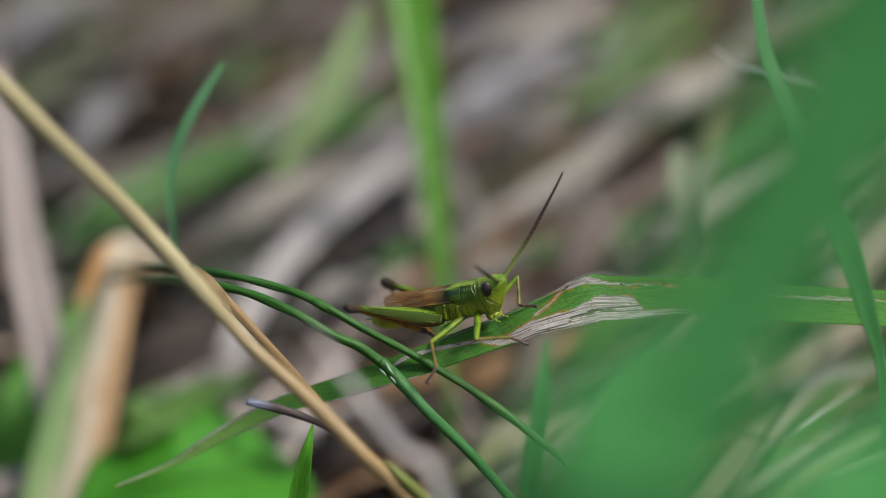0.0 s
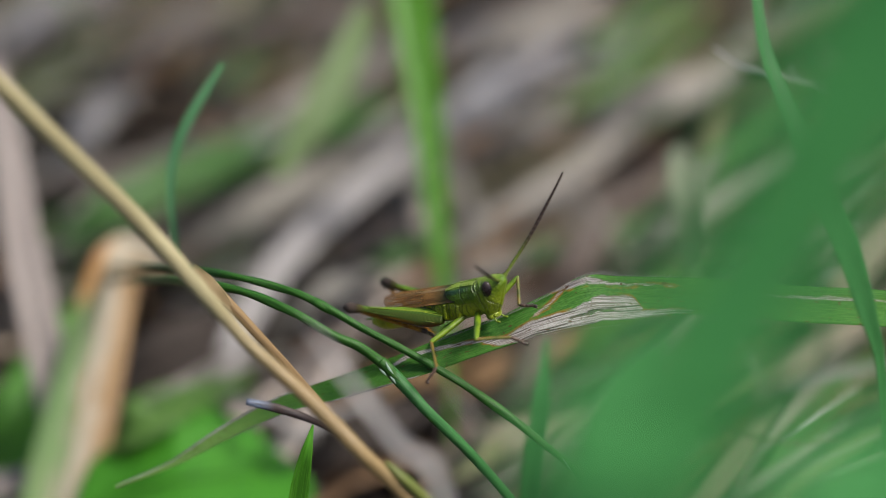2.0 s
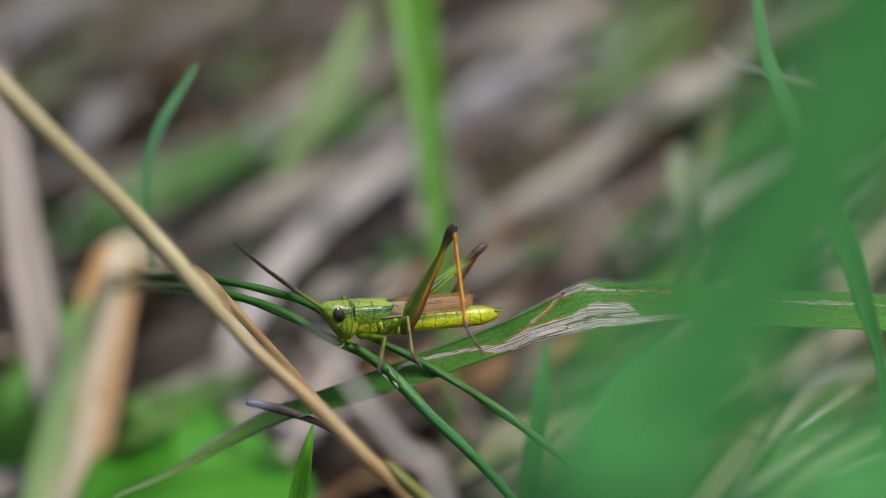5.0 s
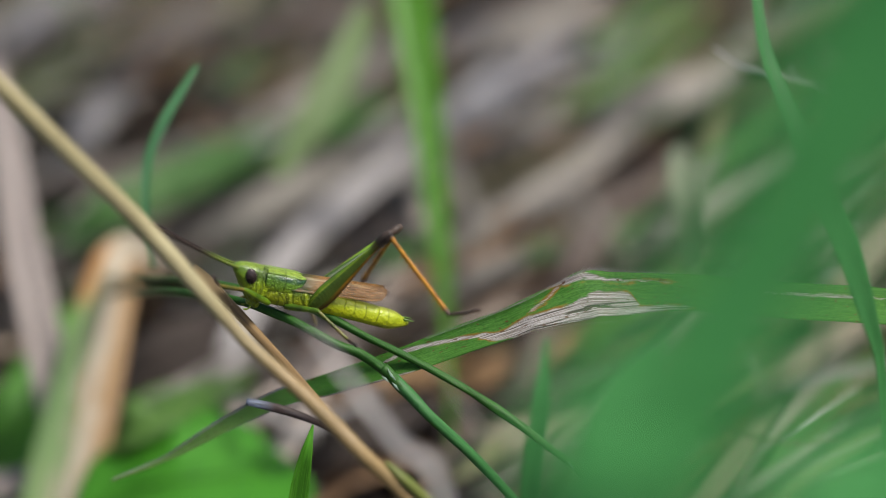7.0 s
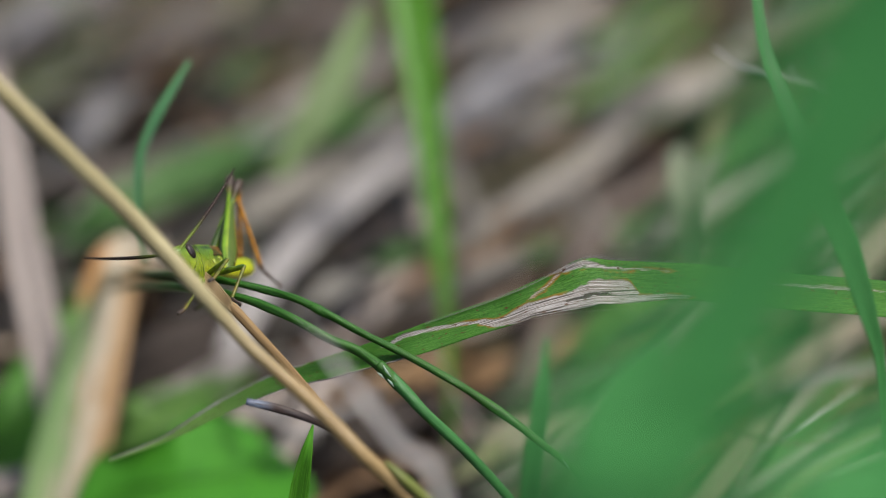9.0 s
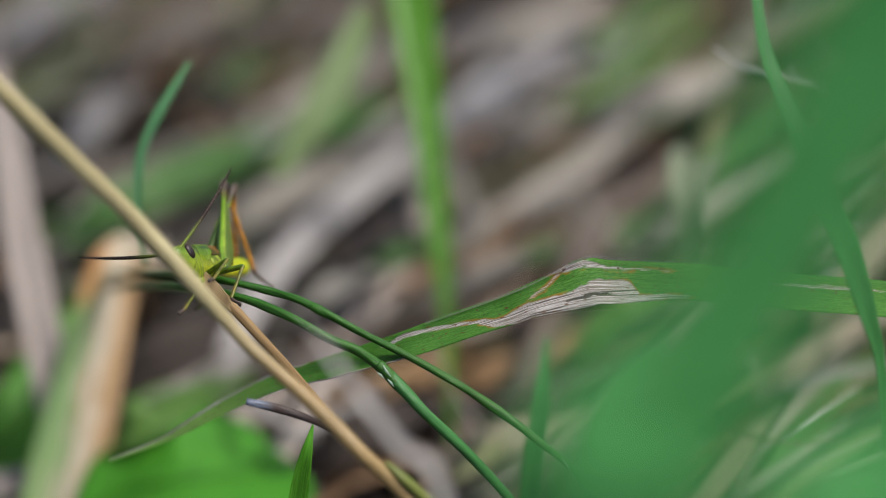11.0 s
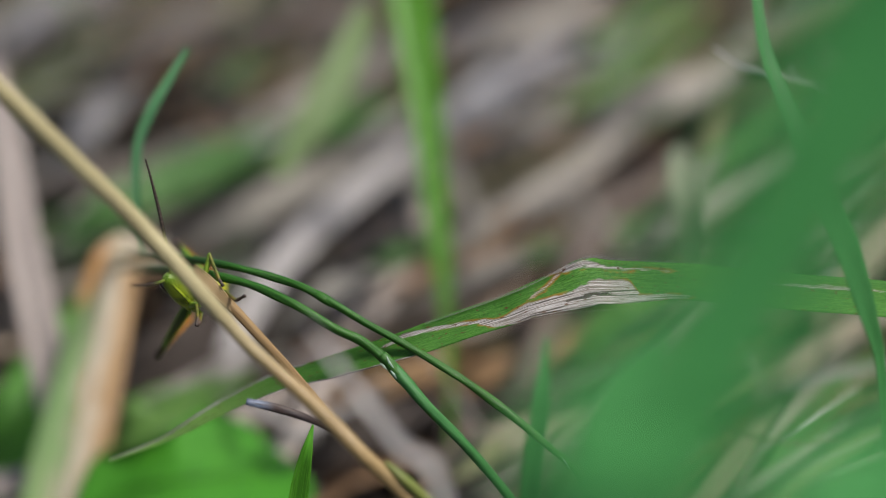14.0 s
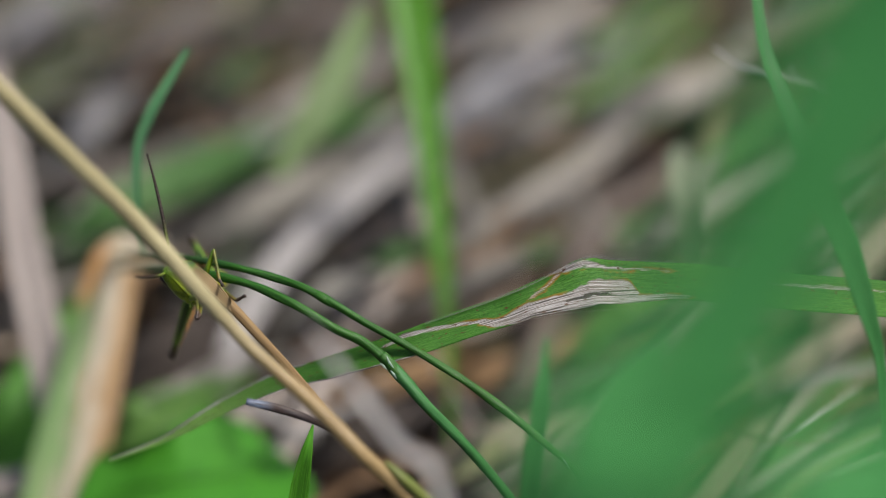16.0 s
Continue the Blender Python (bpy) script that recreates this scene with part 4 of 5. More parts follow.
M_HEAD = chitin("skin_head", (0.18, 0.235, 0.008), (0.068, 0.135, 0.006), (-0.3, 2.0), 0.28, (1.9, 2.3, (0.15, 0.22, 0.020)), 0.6,
                None, None, ((5.35, 0.0, 0.07), (6.35, -0.42, 0.045), (5.75, 0.10, 0.035)), 0.5)
M_PRON = chitin("skin_pronotum", (0.18, 0.245, 0.009), (0.075, 0.155, 0.014), (0.1, 1.3), 0.28, (1.92, 2.08, (0.17, 0.245, 0.022)), 0.45, (1.68, 1.95, (0.008, 0.040, 0.016)), None,
                ((5.12, 0.0, 0.09), (5.12, 0.0, 0.09), (3.35, 0.0, 0.05), (4.1, 0.12, 0.03)), 0.5)
M_THOR = chitin("skin_thorax", (0.26, 0.29, 0.009), (0.050, 0.092, 0.006), (-0.6, 0.9), 0.30, None, 0.6, None, (0.24, 0.30, 0.012),
                ((0.4, 0.30, 0.07), (1.35, 0.30, 0.08), (2.1, 0.25, 0.07), (2.9, 0.25, 0.08), (3.6, 0.2, 0.07)), 0.55)
M_ABDO = chitin("skin_abdomen", (0.36, 0.37, 0.010), (0.25, 0.30, 0.010), (-0.8, 0.7), 0.26, (0.95, 1.2, (0.17, 0.19, 0.015)), 0.25, None, None,
                tuple((0.4 - 10.0 * (i + 1) / 9, 0.0, 0.022) for i in range(7)))
# the eye's paler top imitates a reflection in its colour
M_EYE = chitin("eye_dark", (0.010, 0.007, 0.007), (0.036, 0.026, 0.025), (0.9, 2.2), 0.06, None, 0.1)
M_LEG = chitin("skin_leg", (0.105, 0.165, 0.006), (0.050, 0.105, 0.006), (-0.3, 0.3), 0.33, None, 0.6, relief=0.25)
M_SHANK = chitin("skin_shank", (0.125, 0.080, 0.013), (0.085, 0.095, 0.012), (-0.2, 0.2), 0.36, None, 0.6)
M_FOOT = chitin("skin_foot", (0.06, 0.035, 0.022), (0.028, 0.018, 0.014), (-0.2, 0.2), 0.36, None, 0.3)
M_KEEL = chitin("keel_pale", (0.085, 0.15, 0.012), (0.095, 0.16, 0.014), (1.8, 2.3), 0.36, None, 0.3)


def femur_mat(inner):
    """Hind thigh: green with a faint herring-bone relief, rust-orange lower flange and inner face, black knee. inner is the y sign of the inner face."""
    k = Mat("skin_thigh", 0.46, 0.22)
    x = k.calc('MULTIPLY', k.axis(k.co.outputs["Object"], 0), 1000.0)
    y = k.calc('MULTIPLY', k.axis(k.co.outputs["Object"], 1), 1000.0 * inner)
    z = k.calc('MULTIPLY', k.axis(k.co.outputs["Object"], 2), 1000.0)
    mott = k.noise(k.scaled((800, 800, 800)), 1.0, 4.0)
    tall = k.table(k.calc('MULTIPLY', x, 0.08), ((0.0, 0.6), (0.18, 1.0), (0.45, 0.68), (0.72, 0.36), (0.95, 0.5)))
    zz = k.calc('DIVIDE', z, tall)
    c = k.mix(k.ramp(zz, -0.78, -0.60), k.mix(k.ramp(x, 2.0, 5.5), (0.075, 0.060, 0.008), (0.25, 0.115, 0.010)), (0.046, 0.070, 0.008))
    c = k.mix(k.ramp(zz, -0.84, -0.94), c, (0.085, 0.032, 0.008))
    c = k.mix(k.ramp(zz, 0.0, 0.2), c, (0.042, 0.085, 0.008))
    c = k.mix(k.ramp(zz, 0.42, 0.50), c, (0.10, 0.19, 0.010))
    c = k.mix(k.ramp(zz, 0.74, 0.90), c, (0.022, 0.045, 0.008))
    ridge = k.ramp(k.calc('ABSOLUTE', k.calc('SUBTRACT', zz, 0.42)), 0.13, 0.05)
    c = k.mix(k.calc('MULTIPLY', ridge, k.ramp(x, 9.2, 8.4)), c, (0.17, 0.23, 0.020))
    c = k.mix(k.calc('MULTIPLY', k.calc('MULTIPLY', k.ramp(y, 0.05, 0.2), k.ramp(zz, 0.5, 0.1)), 0.6), c, (0.17, 0.085, 0.012))
    c = k.mix(k.calc('MULTIPLY', k.ramp(mott, 0.5, 0.66), 0.35), c, (0.03, 0.05, 0.008))
    wave = k.calc('SINE', k.calc('ADD', k.calc('MULTIPLY', x, 15.0), k.calc('MULTIPLY', k.calc('ABSOLUTE', zz), 7.0)))
    zone = k.calc('MULTIPLY', k.ramp(k.calc('ABSOLUTE', zz), 0.62, 0.5), k.ramp(x, 8.6, 7.6))
    c = k.mix(k.calc('MULTIPLY', k.calc('MULTIPLY', k.ramp(wave, 0.3, 0.9), zone), 0.06), c, (0.035, 0.065, 0.008))
    c = k.mix(k.calc('MULTIPLY', k.ramp(x, 8.8, 9.6), 0.85), c, (0.05, 0.035, 0.012))
    c = k.mix(k.ramp(k.calc('ADD', x, k.calc('MULTIPLY', mott, 0.8)), 10.0, 10.6), c, k.mix(k.ramp(mott, 0.42, 0.6), (0.010, 0.007, 0.006), (0.05, 0.036, 0.028)))
    k.colour(c)
    k.b.inputs["Coat Weight"].default_value = 0.02
    k.bump(k.calc('ADD', k.calc('MULTIPLY', k.calc('MULTIPLY', wave, zone), 0.14), mott), 0.4, 0.0001)
    return k.m


def shin_mat():
    k = Mat("skin_shin", 0.45, 0.2)
    x = k.calc('MULTIPLY', k.axis(k.co.outputs["Object"], 0), 1000.0)
    mott = k.noise(k.scaled((1200, 1200, 1200)), 1.0, 3.0)
    c = k.mix(k.ramp(mott, 0.4, 0.7), (0.30, 0.135, 0.010), (0.17, 0.068, 0.008))
    c = k.mix(k.ramp(x, 0.7, 0.3), c, (0.02, 0.014, 0.012))
    c = k.mix(k.ramp(x, 8.3, 9.0), c, (0.06, 0.04, 0.03))
    k.colour(c)
    k.bump(mott, 0.3, 0.00008)
    return k.m


def feeler_mat():
    k = Mat("feeler", 0.55, 0.12)
    x = k.calc('MULTIPLY', k.axis(k.co.outputs["Object"], 0), 1000.0)
    c = k.mix(k.ramp(x, 1.2, 5.0), (0.070, 0.10, 0.012), (0.014, 0.008, 0.007))
    saw = k.calc('FRACT', k.calc('ADD', k.calc('MULTIPLY', x, 2.0), 0.94))
    c = k.mix(k.calc('MULTIPLY', k.ramp(saw, 0.93, 0.96), 0.5), c, (0.36, 0.32, 0.24))
    k.colour(c)
    return k.m


def wing_mat():
    """Short forewing: brown, partly clear membrane with lengthwise veins, green towards the shoulder."""
    k = Mat("wing", 0.4, 0.3)
    vein = k.noise(k.scaled((0.35, 30, 1), "UV"), 1.0, 2.0)
    cells = k.vor(k.scaled((1.6, 16, 1), "UV"), 1.0, 'DISTANCE_TO_EDGE')
    u = k.axis(k.co.outputs["UV"], 0)
    v = k.axis(k.co.outputs["UV"], 1)
    c = k.mix(k.ramp(vein, 0.5, 0.64), (0.32, 0.165, 0.045), (0.14, 0.060, 0.015))
    c = k.mix(k.ramp(k.calc('ADD', u, k.calc('MULTIPLY', k.calc('SUBTRACT', vein, 0.5), 3.0)), 3.4, 0.8), c, (0.030, 0.048, 0.012))
    fold = k.calc('MULTIPLY', k.ramp(k.calc('ABSOLUTE', k.calc('SUBTRACT', v, 0.30)), 0.10, 0.04), k.ramp(u, 8.5, 6.0))
    c = k.mix(k.calc('MULTIPLY', fold, 0.4), c, (0.40, 0.34, 0.20))
    c = k.mix(k.calc('MULTIPLY', k.ramp(k.noise(k.scaled((0.4, 3, 1), "UV"), 1.0, 2.0), 0.5, 0.62), 0.6), c, (0.14, 0.065, 0.022))
    c = k.mix(k.calc('MULTIPLY', k.ramp(cells, 0.07, 0.02), 0.3), c, (0.10, 0.055, 0.03))
    k.colour(c)
    k.bump(k.calc('ADD', vein, k.ramp(cells, 0.1, 0.0)), 0.25, 0.00006)
    k.thin(0.4)
    # the membrane between the veins is partly clear, more so towards the tip
    out = k.t.nodes["Material Output"].inputs[0]
    body = out.links[0].from_socket
    mx = k.t.nodes.new("ShaderNodeMixShader")
    clear = k.t.nodes.new("ShaderNodeBsdfTransparent")
    k.put(mx.inputs[0], k.calc('MULTIPLY', k.calc('MULTIPLY', k.ramp(vein, 0.66, 0.44), k.ramp(u, 2.5, 5.5)), 0.72))
    k.t.links.new(body, mx.inputs[1])
    k.t.links.new(clear.outputs[0], mx.inputs[2])
    k.t.links.new(mx.outputs[0], out)
    return k.m


M_THIGH_L, M_THIGH_R, M_SHIN, M_FEEL, M_WING = femur_mat(1), femur_mat(-1), shin_mat(), feeler_mat(), wing_mat()
HIPS = {"lh": (0.3, 1.35, -0.45), "rh": (0.3, -1.35, -0.45), "lm": (2.5, 1.1, -0.75), "rm": (2.5, -1.1, -0.75), "lf": (4.3, 0.95, -0.8), "rf": (4.3, -0.95, -0.8)}
REACHES = {"h": (11.3, 9.3, 3.0), "m": (3.8, 3.7, 1.7), "f": (3.7, 3.1, 1.7)}
FEELERS = {"la": (7.7, 0.4, 1.75), "ra": (7.7, -0.4, 1.75)}


def build_wing(side):
    n, m = 26, 10
    verts, faces, uvs = [], [], []
    for layer in (0, 1):
        for i in range(n + 1):
            f = i / n
            x = 2.6 - 9.1 * f
            wide = 1.0 if f < 0.8 else max(0.0, 1 - ((f - 0.8) / 0.2) ** 3) ** 0.5 * 0.7 + 0.3
            for j in range(m + 1):
                g = j / m
                s = (g - 0.45) * wide + 0.45
                ang = -0.15 + 1.28 * s
                y = (0.12 + 1.28 * math.sin(ang)) * (1 - 0.18 * f) + 0.10
                z = 0.55 + 1.62 * math.cos(ang) + 0.50 * f - 0.35 * s
                if layer:
                    y, z = y - 0.05, z - 0.05
                verts.append((x * MM, side * y * MM, (z + 0.05 * math.sin(9 * g)) * MM))
                uvs.append((9.1 * f, g))
    st = m + 1
    k = (n + 1) * st
    for i in range(n):
        for j in range(m):
            a = i * st + j
            faces.append((a, a + 1, a + st + 1, a + st))
            faces.append((k + a + 1, k + a, k + a + st, k + a + st + 1))
    for i in range(n):
        for j in (0, m):
            a = i * st + j
            faces.append((a, a + st, k + a + st, k + a))
    for j in range(m):
        for i in (0, n):
            a = i * st + j
            faces.append((a, a + 1, k + a + 1, k + a))
    return mesh_of("wing", verts, faces, uvs)


def build_grasshopper():
    root = new("grasshopper")
    parts = {}
    tagged(root, "yellow-green grasshopper with short brown wings and black knees", "grasshopper")

    def add(name, data, material, label="", parent=None):
        return part(name, mesh_of(name, *data), material, parent or root, label)

    head = add("head", joined(
        loft(dense([(4.7, -0.85, 2.12, 1.18, 2.2), (5.05, -1.32, 2.24, 1.26, 2.3), (5.45, -1.45, 2.30, 1.27, 2.3), (6.0, -1.12, 2.34, 1.2, 2.3), (6.6, -0.48, 2.34, 1.08, 2.3),
                    (7.2, 0.28, 2.30, 0.92, 2.3), (7.75, 0.95, 2.18, 0.68, 2.2), (8.1, 1.42, 2.0, 0.32, 2.0)], 28), 24),
        rod((8.05, 0.0, 1.62), (6.95, 0.0, 0.02), 0.17, 0.15), rod((7.0, 0.0, 0.06), (5.9, 0.0, -1.15), 0.15, 0.22),
        rod((7.75, 0.32, 1.5), (6.3, 0.75, -0.5), 0.07, 0.08), rod((7.75, -0.32, 1.5), (6.3, -0.75, -0.5), 0.07, 0.08)), M_HEAD)
    add("mouthpart", joined(ball((5.7, 0, -1.28), (0.40, 0.60, 0.35), 30), ball((5.3, 0.55, -1.25), (0.4, 0.3, 0.42)), ball((5.3, -0.55, -1.25), (0.4, 0.3, 0.42))), M_HEAD, "", head)
    for s in (1, -1):
        add("eye", ball((6.5, s * 0.97, 1.36), (0.55, 0.37, 0.78), 22, 20, 14), M_EYE, "glossy dark brown eye", head)
        add("palp", joined(rod((5.55, s * 0.4, -1.4), (5.85, s * 0.62, -1.9), 0.10, 0.09), rod((5.85, s * 0.62, -1.9), (6.25, s * 0.6, -2.0), 0.09, 0.1)), M_LEG, "", head)
    pron = add("pronotum", loft(dense([(1.1, 1.75, 2.12, 0.5, 2.2), (1.5, 0.95, 2.18, 1.05, 2.4), (1.95, 0.35, 2.24, 1.26, 2.5), (2.6, 0.05, 2.28, 1.36, 2.6), (3.4, -0.05, 2.24, 1.32, 2.6), (4.3, 0.0, 2.24, 1.28, 2.6),
                                       (5.0, 0.15, 2.22, 1.28, 2.8), (5.25, 0.5, 2.14, 1.15, 2.6)], 26), 32), M_PRON)
    add("keel", joined(rod((1.6, 0, 2.25), (5.2, 0, 2.22), 0.07, 0.07)), M_KEEL, "", pron)
    for s in (1, -1):
        add("keel", joined(rod((1.7, s * 1.02, 2.02), (3.4, s * 0.86, 2.1), 0.075, 0.07), rod((3.4, s * 0.86, 2.1), (5.15, s * 0.98, 2.04), 0.07, 0.075)), M_KEEL, "", pron)
    add("thorax", joined(loft(dense([(-1.0, -0.85, 1.1, 1.05, 2.2), (0.0, -1.0, 1.5, 1.3, 2.3), (1.4, -1.05, 1.65, 1.36, 2.4), (2.8, -1.1, 1.6, 1.3, 2.4), (4.2, -1.1, 1.5, 1.15, 2.3), (5.1, -0.8, 1.2, 0.95, 2.2)], 24), 24),
                         rod((1.2, 1.22, 0.9), (0.7, 1.25, -0.6), 0.22, 0.26), rod((1.2, -1.22, 0.9), (0.7, -1.25, -0.6), 0.22, 0.26),
                         rod((2.6, 1.18, 0.6), (2.3, 1.15, -0.7), 0.24, 0.28), rod((2.6, -1.18, 0.6), (2.3, -1.15, -0.7), 0.24, 0.28)), M_THOR)
    rings = []
    for i in range(73):
        f = i / 72
        x = 0.4 - 10.0 * f
        r = 1.02 * (1 - 0.12 * f) if f < 0.78 else 1.02 * 0.906 * (1 - ((f - 0.78) / 0.22) ** 1.7 * 0.86)
        q = (f * 9.0) % 1.0
        r *= 1 + 0.03 * (q - 0.5) - (0.02 if q > 0.93 else 0)
        cz = 0.12 + 0.25 * f * f
        rings.append((x, cz - r * 1.02, cz + r * 1.05, r * 0.92, 2.1))
    abd = parts["abdomen"] = add("abdomen", loft(rings, 22), M_ABDO)
    for s in (1, -1):
        add("cercus", rod((-8.9, s * 0.3, 0.75), (-9.9, s * 0.42, 0.85), 0.13, 0.05), M_LEG, "", abd)
        me = build_wing(s)
        part("wing", me, M_WING, root, "short brown half-clear wing")
    thigh = joined(loft(dense([(-0.1, -0.45, 0.45, 0.35, 2.2), (0.9, -0.80, 0.80, 0.48, 2.2), (2.2, -0.94, 0.94, 0.54, 2.3), (3.8, -0.85, 0.85, 0.48, 2.3), (5.6, -0.66, 0.66, 0.40, 2.2),
                               (7.4, -0.44, 0.44, 0.30, 2.1), (9.0, -0.32, 0.36, 0.25, 2.0), (10.2, -0.46, 0.56, 0.36, 2.0), (11.0, -0.56, 0.60, 0.42, 2.0), (11.6, -0.25, 0.3, 0.26, 2.0)], 44), 18),
                   rod((0.4, 0.46, 0.42), (8.6, 0.27, 0.19), 0.09, 0.06), rod((0.4, 0.42, -0.55), (8.6, 0.24, -0.24), 0.09, 0.06),
                   rod((0.4, -0.46, 0.42), (8.6, -0.27, 0.19), 0.09, 0.06), rod((0.4, -0.42, -0.55), (8.6, -0.24, -0.24), 0.09, 0.06))
    spines = [rod((x, s * 0.1, -0.15), (x + 0.3, s * 0.26, -0.48), 0.05, 0.015, 5) for x in [2.2 + 0.62 * i for i in range(11)] for s in (1, -1)]
    shin = joined(loft(dense([(-0.15, -0.3, 0.25, 0.2, 2), (0.5, -0.28, 0.26, 0.21, 2), (1.2, -0.2, 0.19, 0.17, 2), (4.0, -0.19, 0.18, 0.17, 2), (8.0, -0.21, 0.2, 0.19, 2), (9.1, -0.26, 0.24, 0.24, 2), (9.35, -0.12, 0.12, 0.12, 2)], 26), 10), *spines)
    def toes(ln):
        return joined(rod((0, 0, 0), (ln * 0.38, 0, -0.02), 0.15, 0.19), rod((ln * 0.36, 0, -0.02), (ln * 0.58, 0, 0.0), 0.14, 0.16), rod((ln * 0.56, 0, 0), (ln * 0.9, 0, 0.10), 0.11, 0.15),
                      ball((ln * 0.93, 0, 0.02), (0.21, 0.20, 0.18), 0, 10, 6), rod((ln * 0.88, 0.05, 0.1), (ln * 1.05, 0.2, -0.12), 0.05, 0.02, 5), rod((ln * 0.88, -0.05, 0.1), (ln * 1.05, -0.2, -0.12), 0.05, 0.02, 5))
    for leg in HIPS:
        k = leg[1]
        a, b, c = REACHES[k]
        if k == "h":
            parts[leg, 0] = add("hind_femur", thigh, M_THIGH_L if leg[0] == "l" else M_THIGH_R, "green hind thigh with black knee")
            parts[leg, 1] = add("hind_tibia", shin, M_SHIN, "spiny orange shin")
        else:
            r = 0.33 if k == "m" else 0.32
            parts[leg, 0] = add("femur", joined(loft(dense([(-0.2, -r * 0.8, r * 0.8, r * 0.7, 2), (0.2 * a, -r, r, r * 0.85, 2), (0.7 * a, -r * 0.85, r * 0.85, r * 0.75, 2), (0.95 * a, -r * 0.72, r * 0.8, r * 0.66, 2), (a + 0.15, -r * 0.4, r * 0.4, r * 0.4, 2)], 14), 12)), M_LEG)
            thorns = [rod((b * q, s * 0.08, -0.1), (b * q + 0.15, s * 0.18, -0.3), 0.035, 0.012, 5) for q in (0.35, 0.5, 0.65, 0.8, 0.92) for s in (1, -1)]
            parts[leg, 1] = add("tibia", joined(loft(dense([(-0.1, -0.18, 0.18, 0.16, 2), (0.3, -0.18, 0.17, 0.15, 2), (0.5 * b, -0.155, 0.155, 0.145, 2), (0.92 * b, -0.16, 0.16, 0.15, 2), (b + 0.05, -0.1, 0.1, 0.1, 2)], 12), 10), *thorns), M_SHANK)
        parts[leg, 2] = add("tarsus", toes(c), M_FOOT, "dark clawed foot")
    def shaft(x):
        r = 0.138 + 0.04 * math.sin(math.pi * min(x, 8.0) / 9.0)
        return r * (1.0 if x < 7.5 else 1.0 - 0.13 * (x - 7.5)) + (0.09 if x < 0.5 else 0.0)
    rings = []
    for i in range(67):
        x = 11.0 * i / 66
        r = shaft(x) * (0.94 if i % 3 == 0 else 1.0)
        mid = 0.0075 * (x - 5.5) ** 2 - 0.22
        rings.append((x, mid - r, mid + r, r, 2.0))
    bead = [loft(rings, 10)]
    for a in FEELERS:
        parts[a] = add("antenna", joined(*bead), M_FEEL, "ringed antenna, green at its base and dark beyond")
    return root, parts


STANCES = []


def stance(t, body, **limbs):
    """Where the body, knees, heels and toes and the tips of the antennae are at t, in mm."""
    STANCES.append((t, body, {k: [Vector(v[i:i + 3]) for i in range(0, len(v), 3)] for k, v in limbs.items()}))


# stances begin
stance(0.0, body=(0.37, -1.62, 64.44, -2.52, -28.79, -35.06, 0.00),
       lh=(-5.60, 7.64, 61.92, -0.21, 0.51, 59.37, -1.99, 1.72, 57.37), rh=(-9.05, 3.34, 61.68, -1.47, -2.02, 62.28, -0.42, -4.64, 63.27),
       lm=(-0.10, -3.31, 63.20, 0.32, -1.41, 60.05, 1.16, -0.02, 59.57), rm=(-1.08, -6.08, 63.67, -0.61, -9.73, 63.28, -1.45, -10.52, 62.03),
       lf=(6.85, -1.95, 68.13, 6.96, -4.78, 66.87, 8.54, -5.38, 67.05), rf=(3.02, -8.47, 65.45, 6.11, -8.42, 65.65, 7.69, -8.79, 65.14),
       la=(10.87, -0.22, 78.18), ra=(2.67, -13.69, 76.37))
stance(2.5, body=(0.37, -1.62, 64.44, -2.52, -28.79, -35.06, 0.00),
       lh=(-5.60, 7.64, 61.92, -0.21, 0.51, 59.37, -1.99, 1.72, 57.37), rh=(-9.05, 3.34, 61.68, -1.47, -2.02, 62.28, -0.42, -4.64, 63.27),
       lm=(-0.10, -3.31, 63.20, 0.32, -1.41, 60.05, 1.16, -0.02, 59.57), rm=(-1.08, -6.08, 63.67, -0.61, -9.73, 63.28, -1.45, -10.52, 62.03),
       lf=(6.85, -1.95, 68.13, 6.96, -4.78, 66.87, 8.54, -5.38, 67.05), rf=(3.02, -8.47, 65.45, 6.11, -8.42, 65.65, 7.69, -8.79, 65.14),
       la=(10.87, -0.22, 78.18), ra=(2.67, -13.69, 76.37))
stance(3.0, body=(1.22, -1.46, 63.63, 10.17, -20.99, -74.06, 0.00),
       lh=(-1.02, 9.03, 65.78, 1.89, 0.44, 63.73, 1.35, 2.79, 62.05), rh=(-7.17, 6.29, 63.34, -2.05, -1.11, 60.98, -2.59, 1.24, 59.30),
       lm=(0.10, -2.33, 62.02, 1.92, -0.42, 59.43, 2.45, -1.99, 59.63), rm=(-2.17, -6.08, 64.64, -0.36, -8.89, 63.06, -1.30, -9.65, 61.87),
       lf=(4.78, -3.50, 67.56, 6.73, -5.85, 67.03, 8.42, -5.82, 67.18), rf=(0.82, -9.09, 65.89, -0.46, -11.71, 64.82, 0.37, -12.51, 63.57),
       la=(7.44, 2.30, 69.34), ra=(-6.59, -14.33, 68.82))
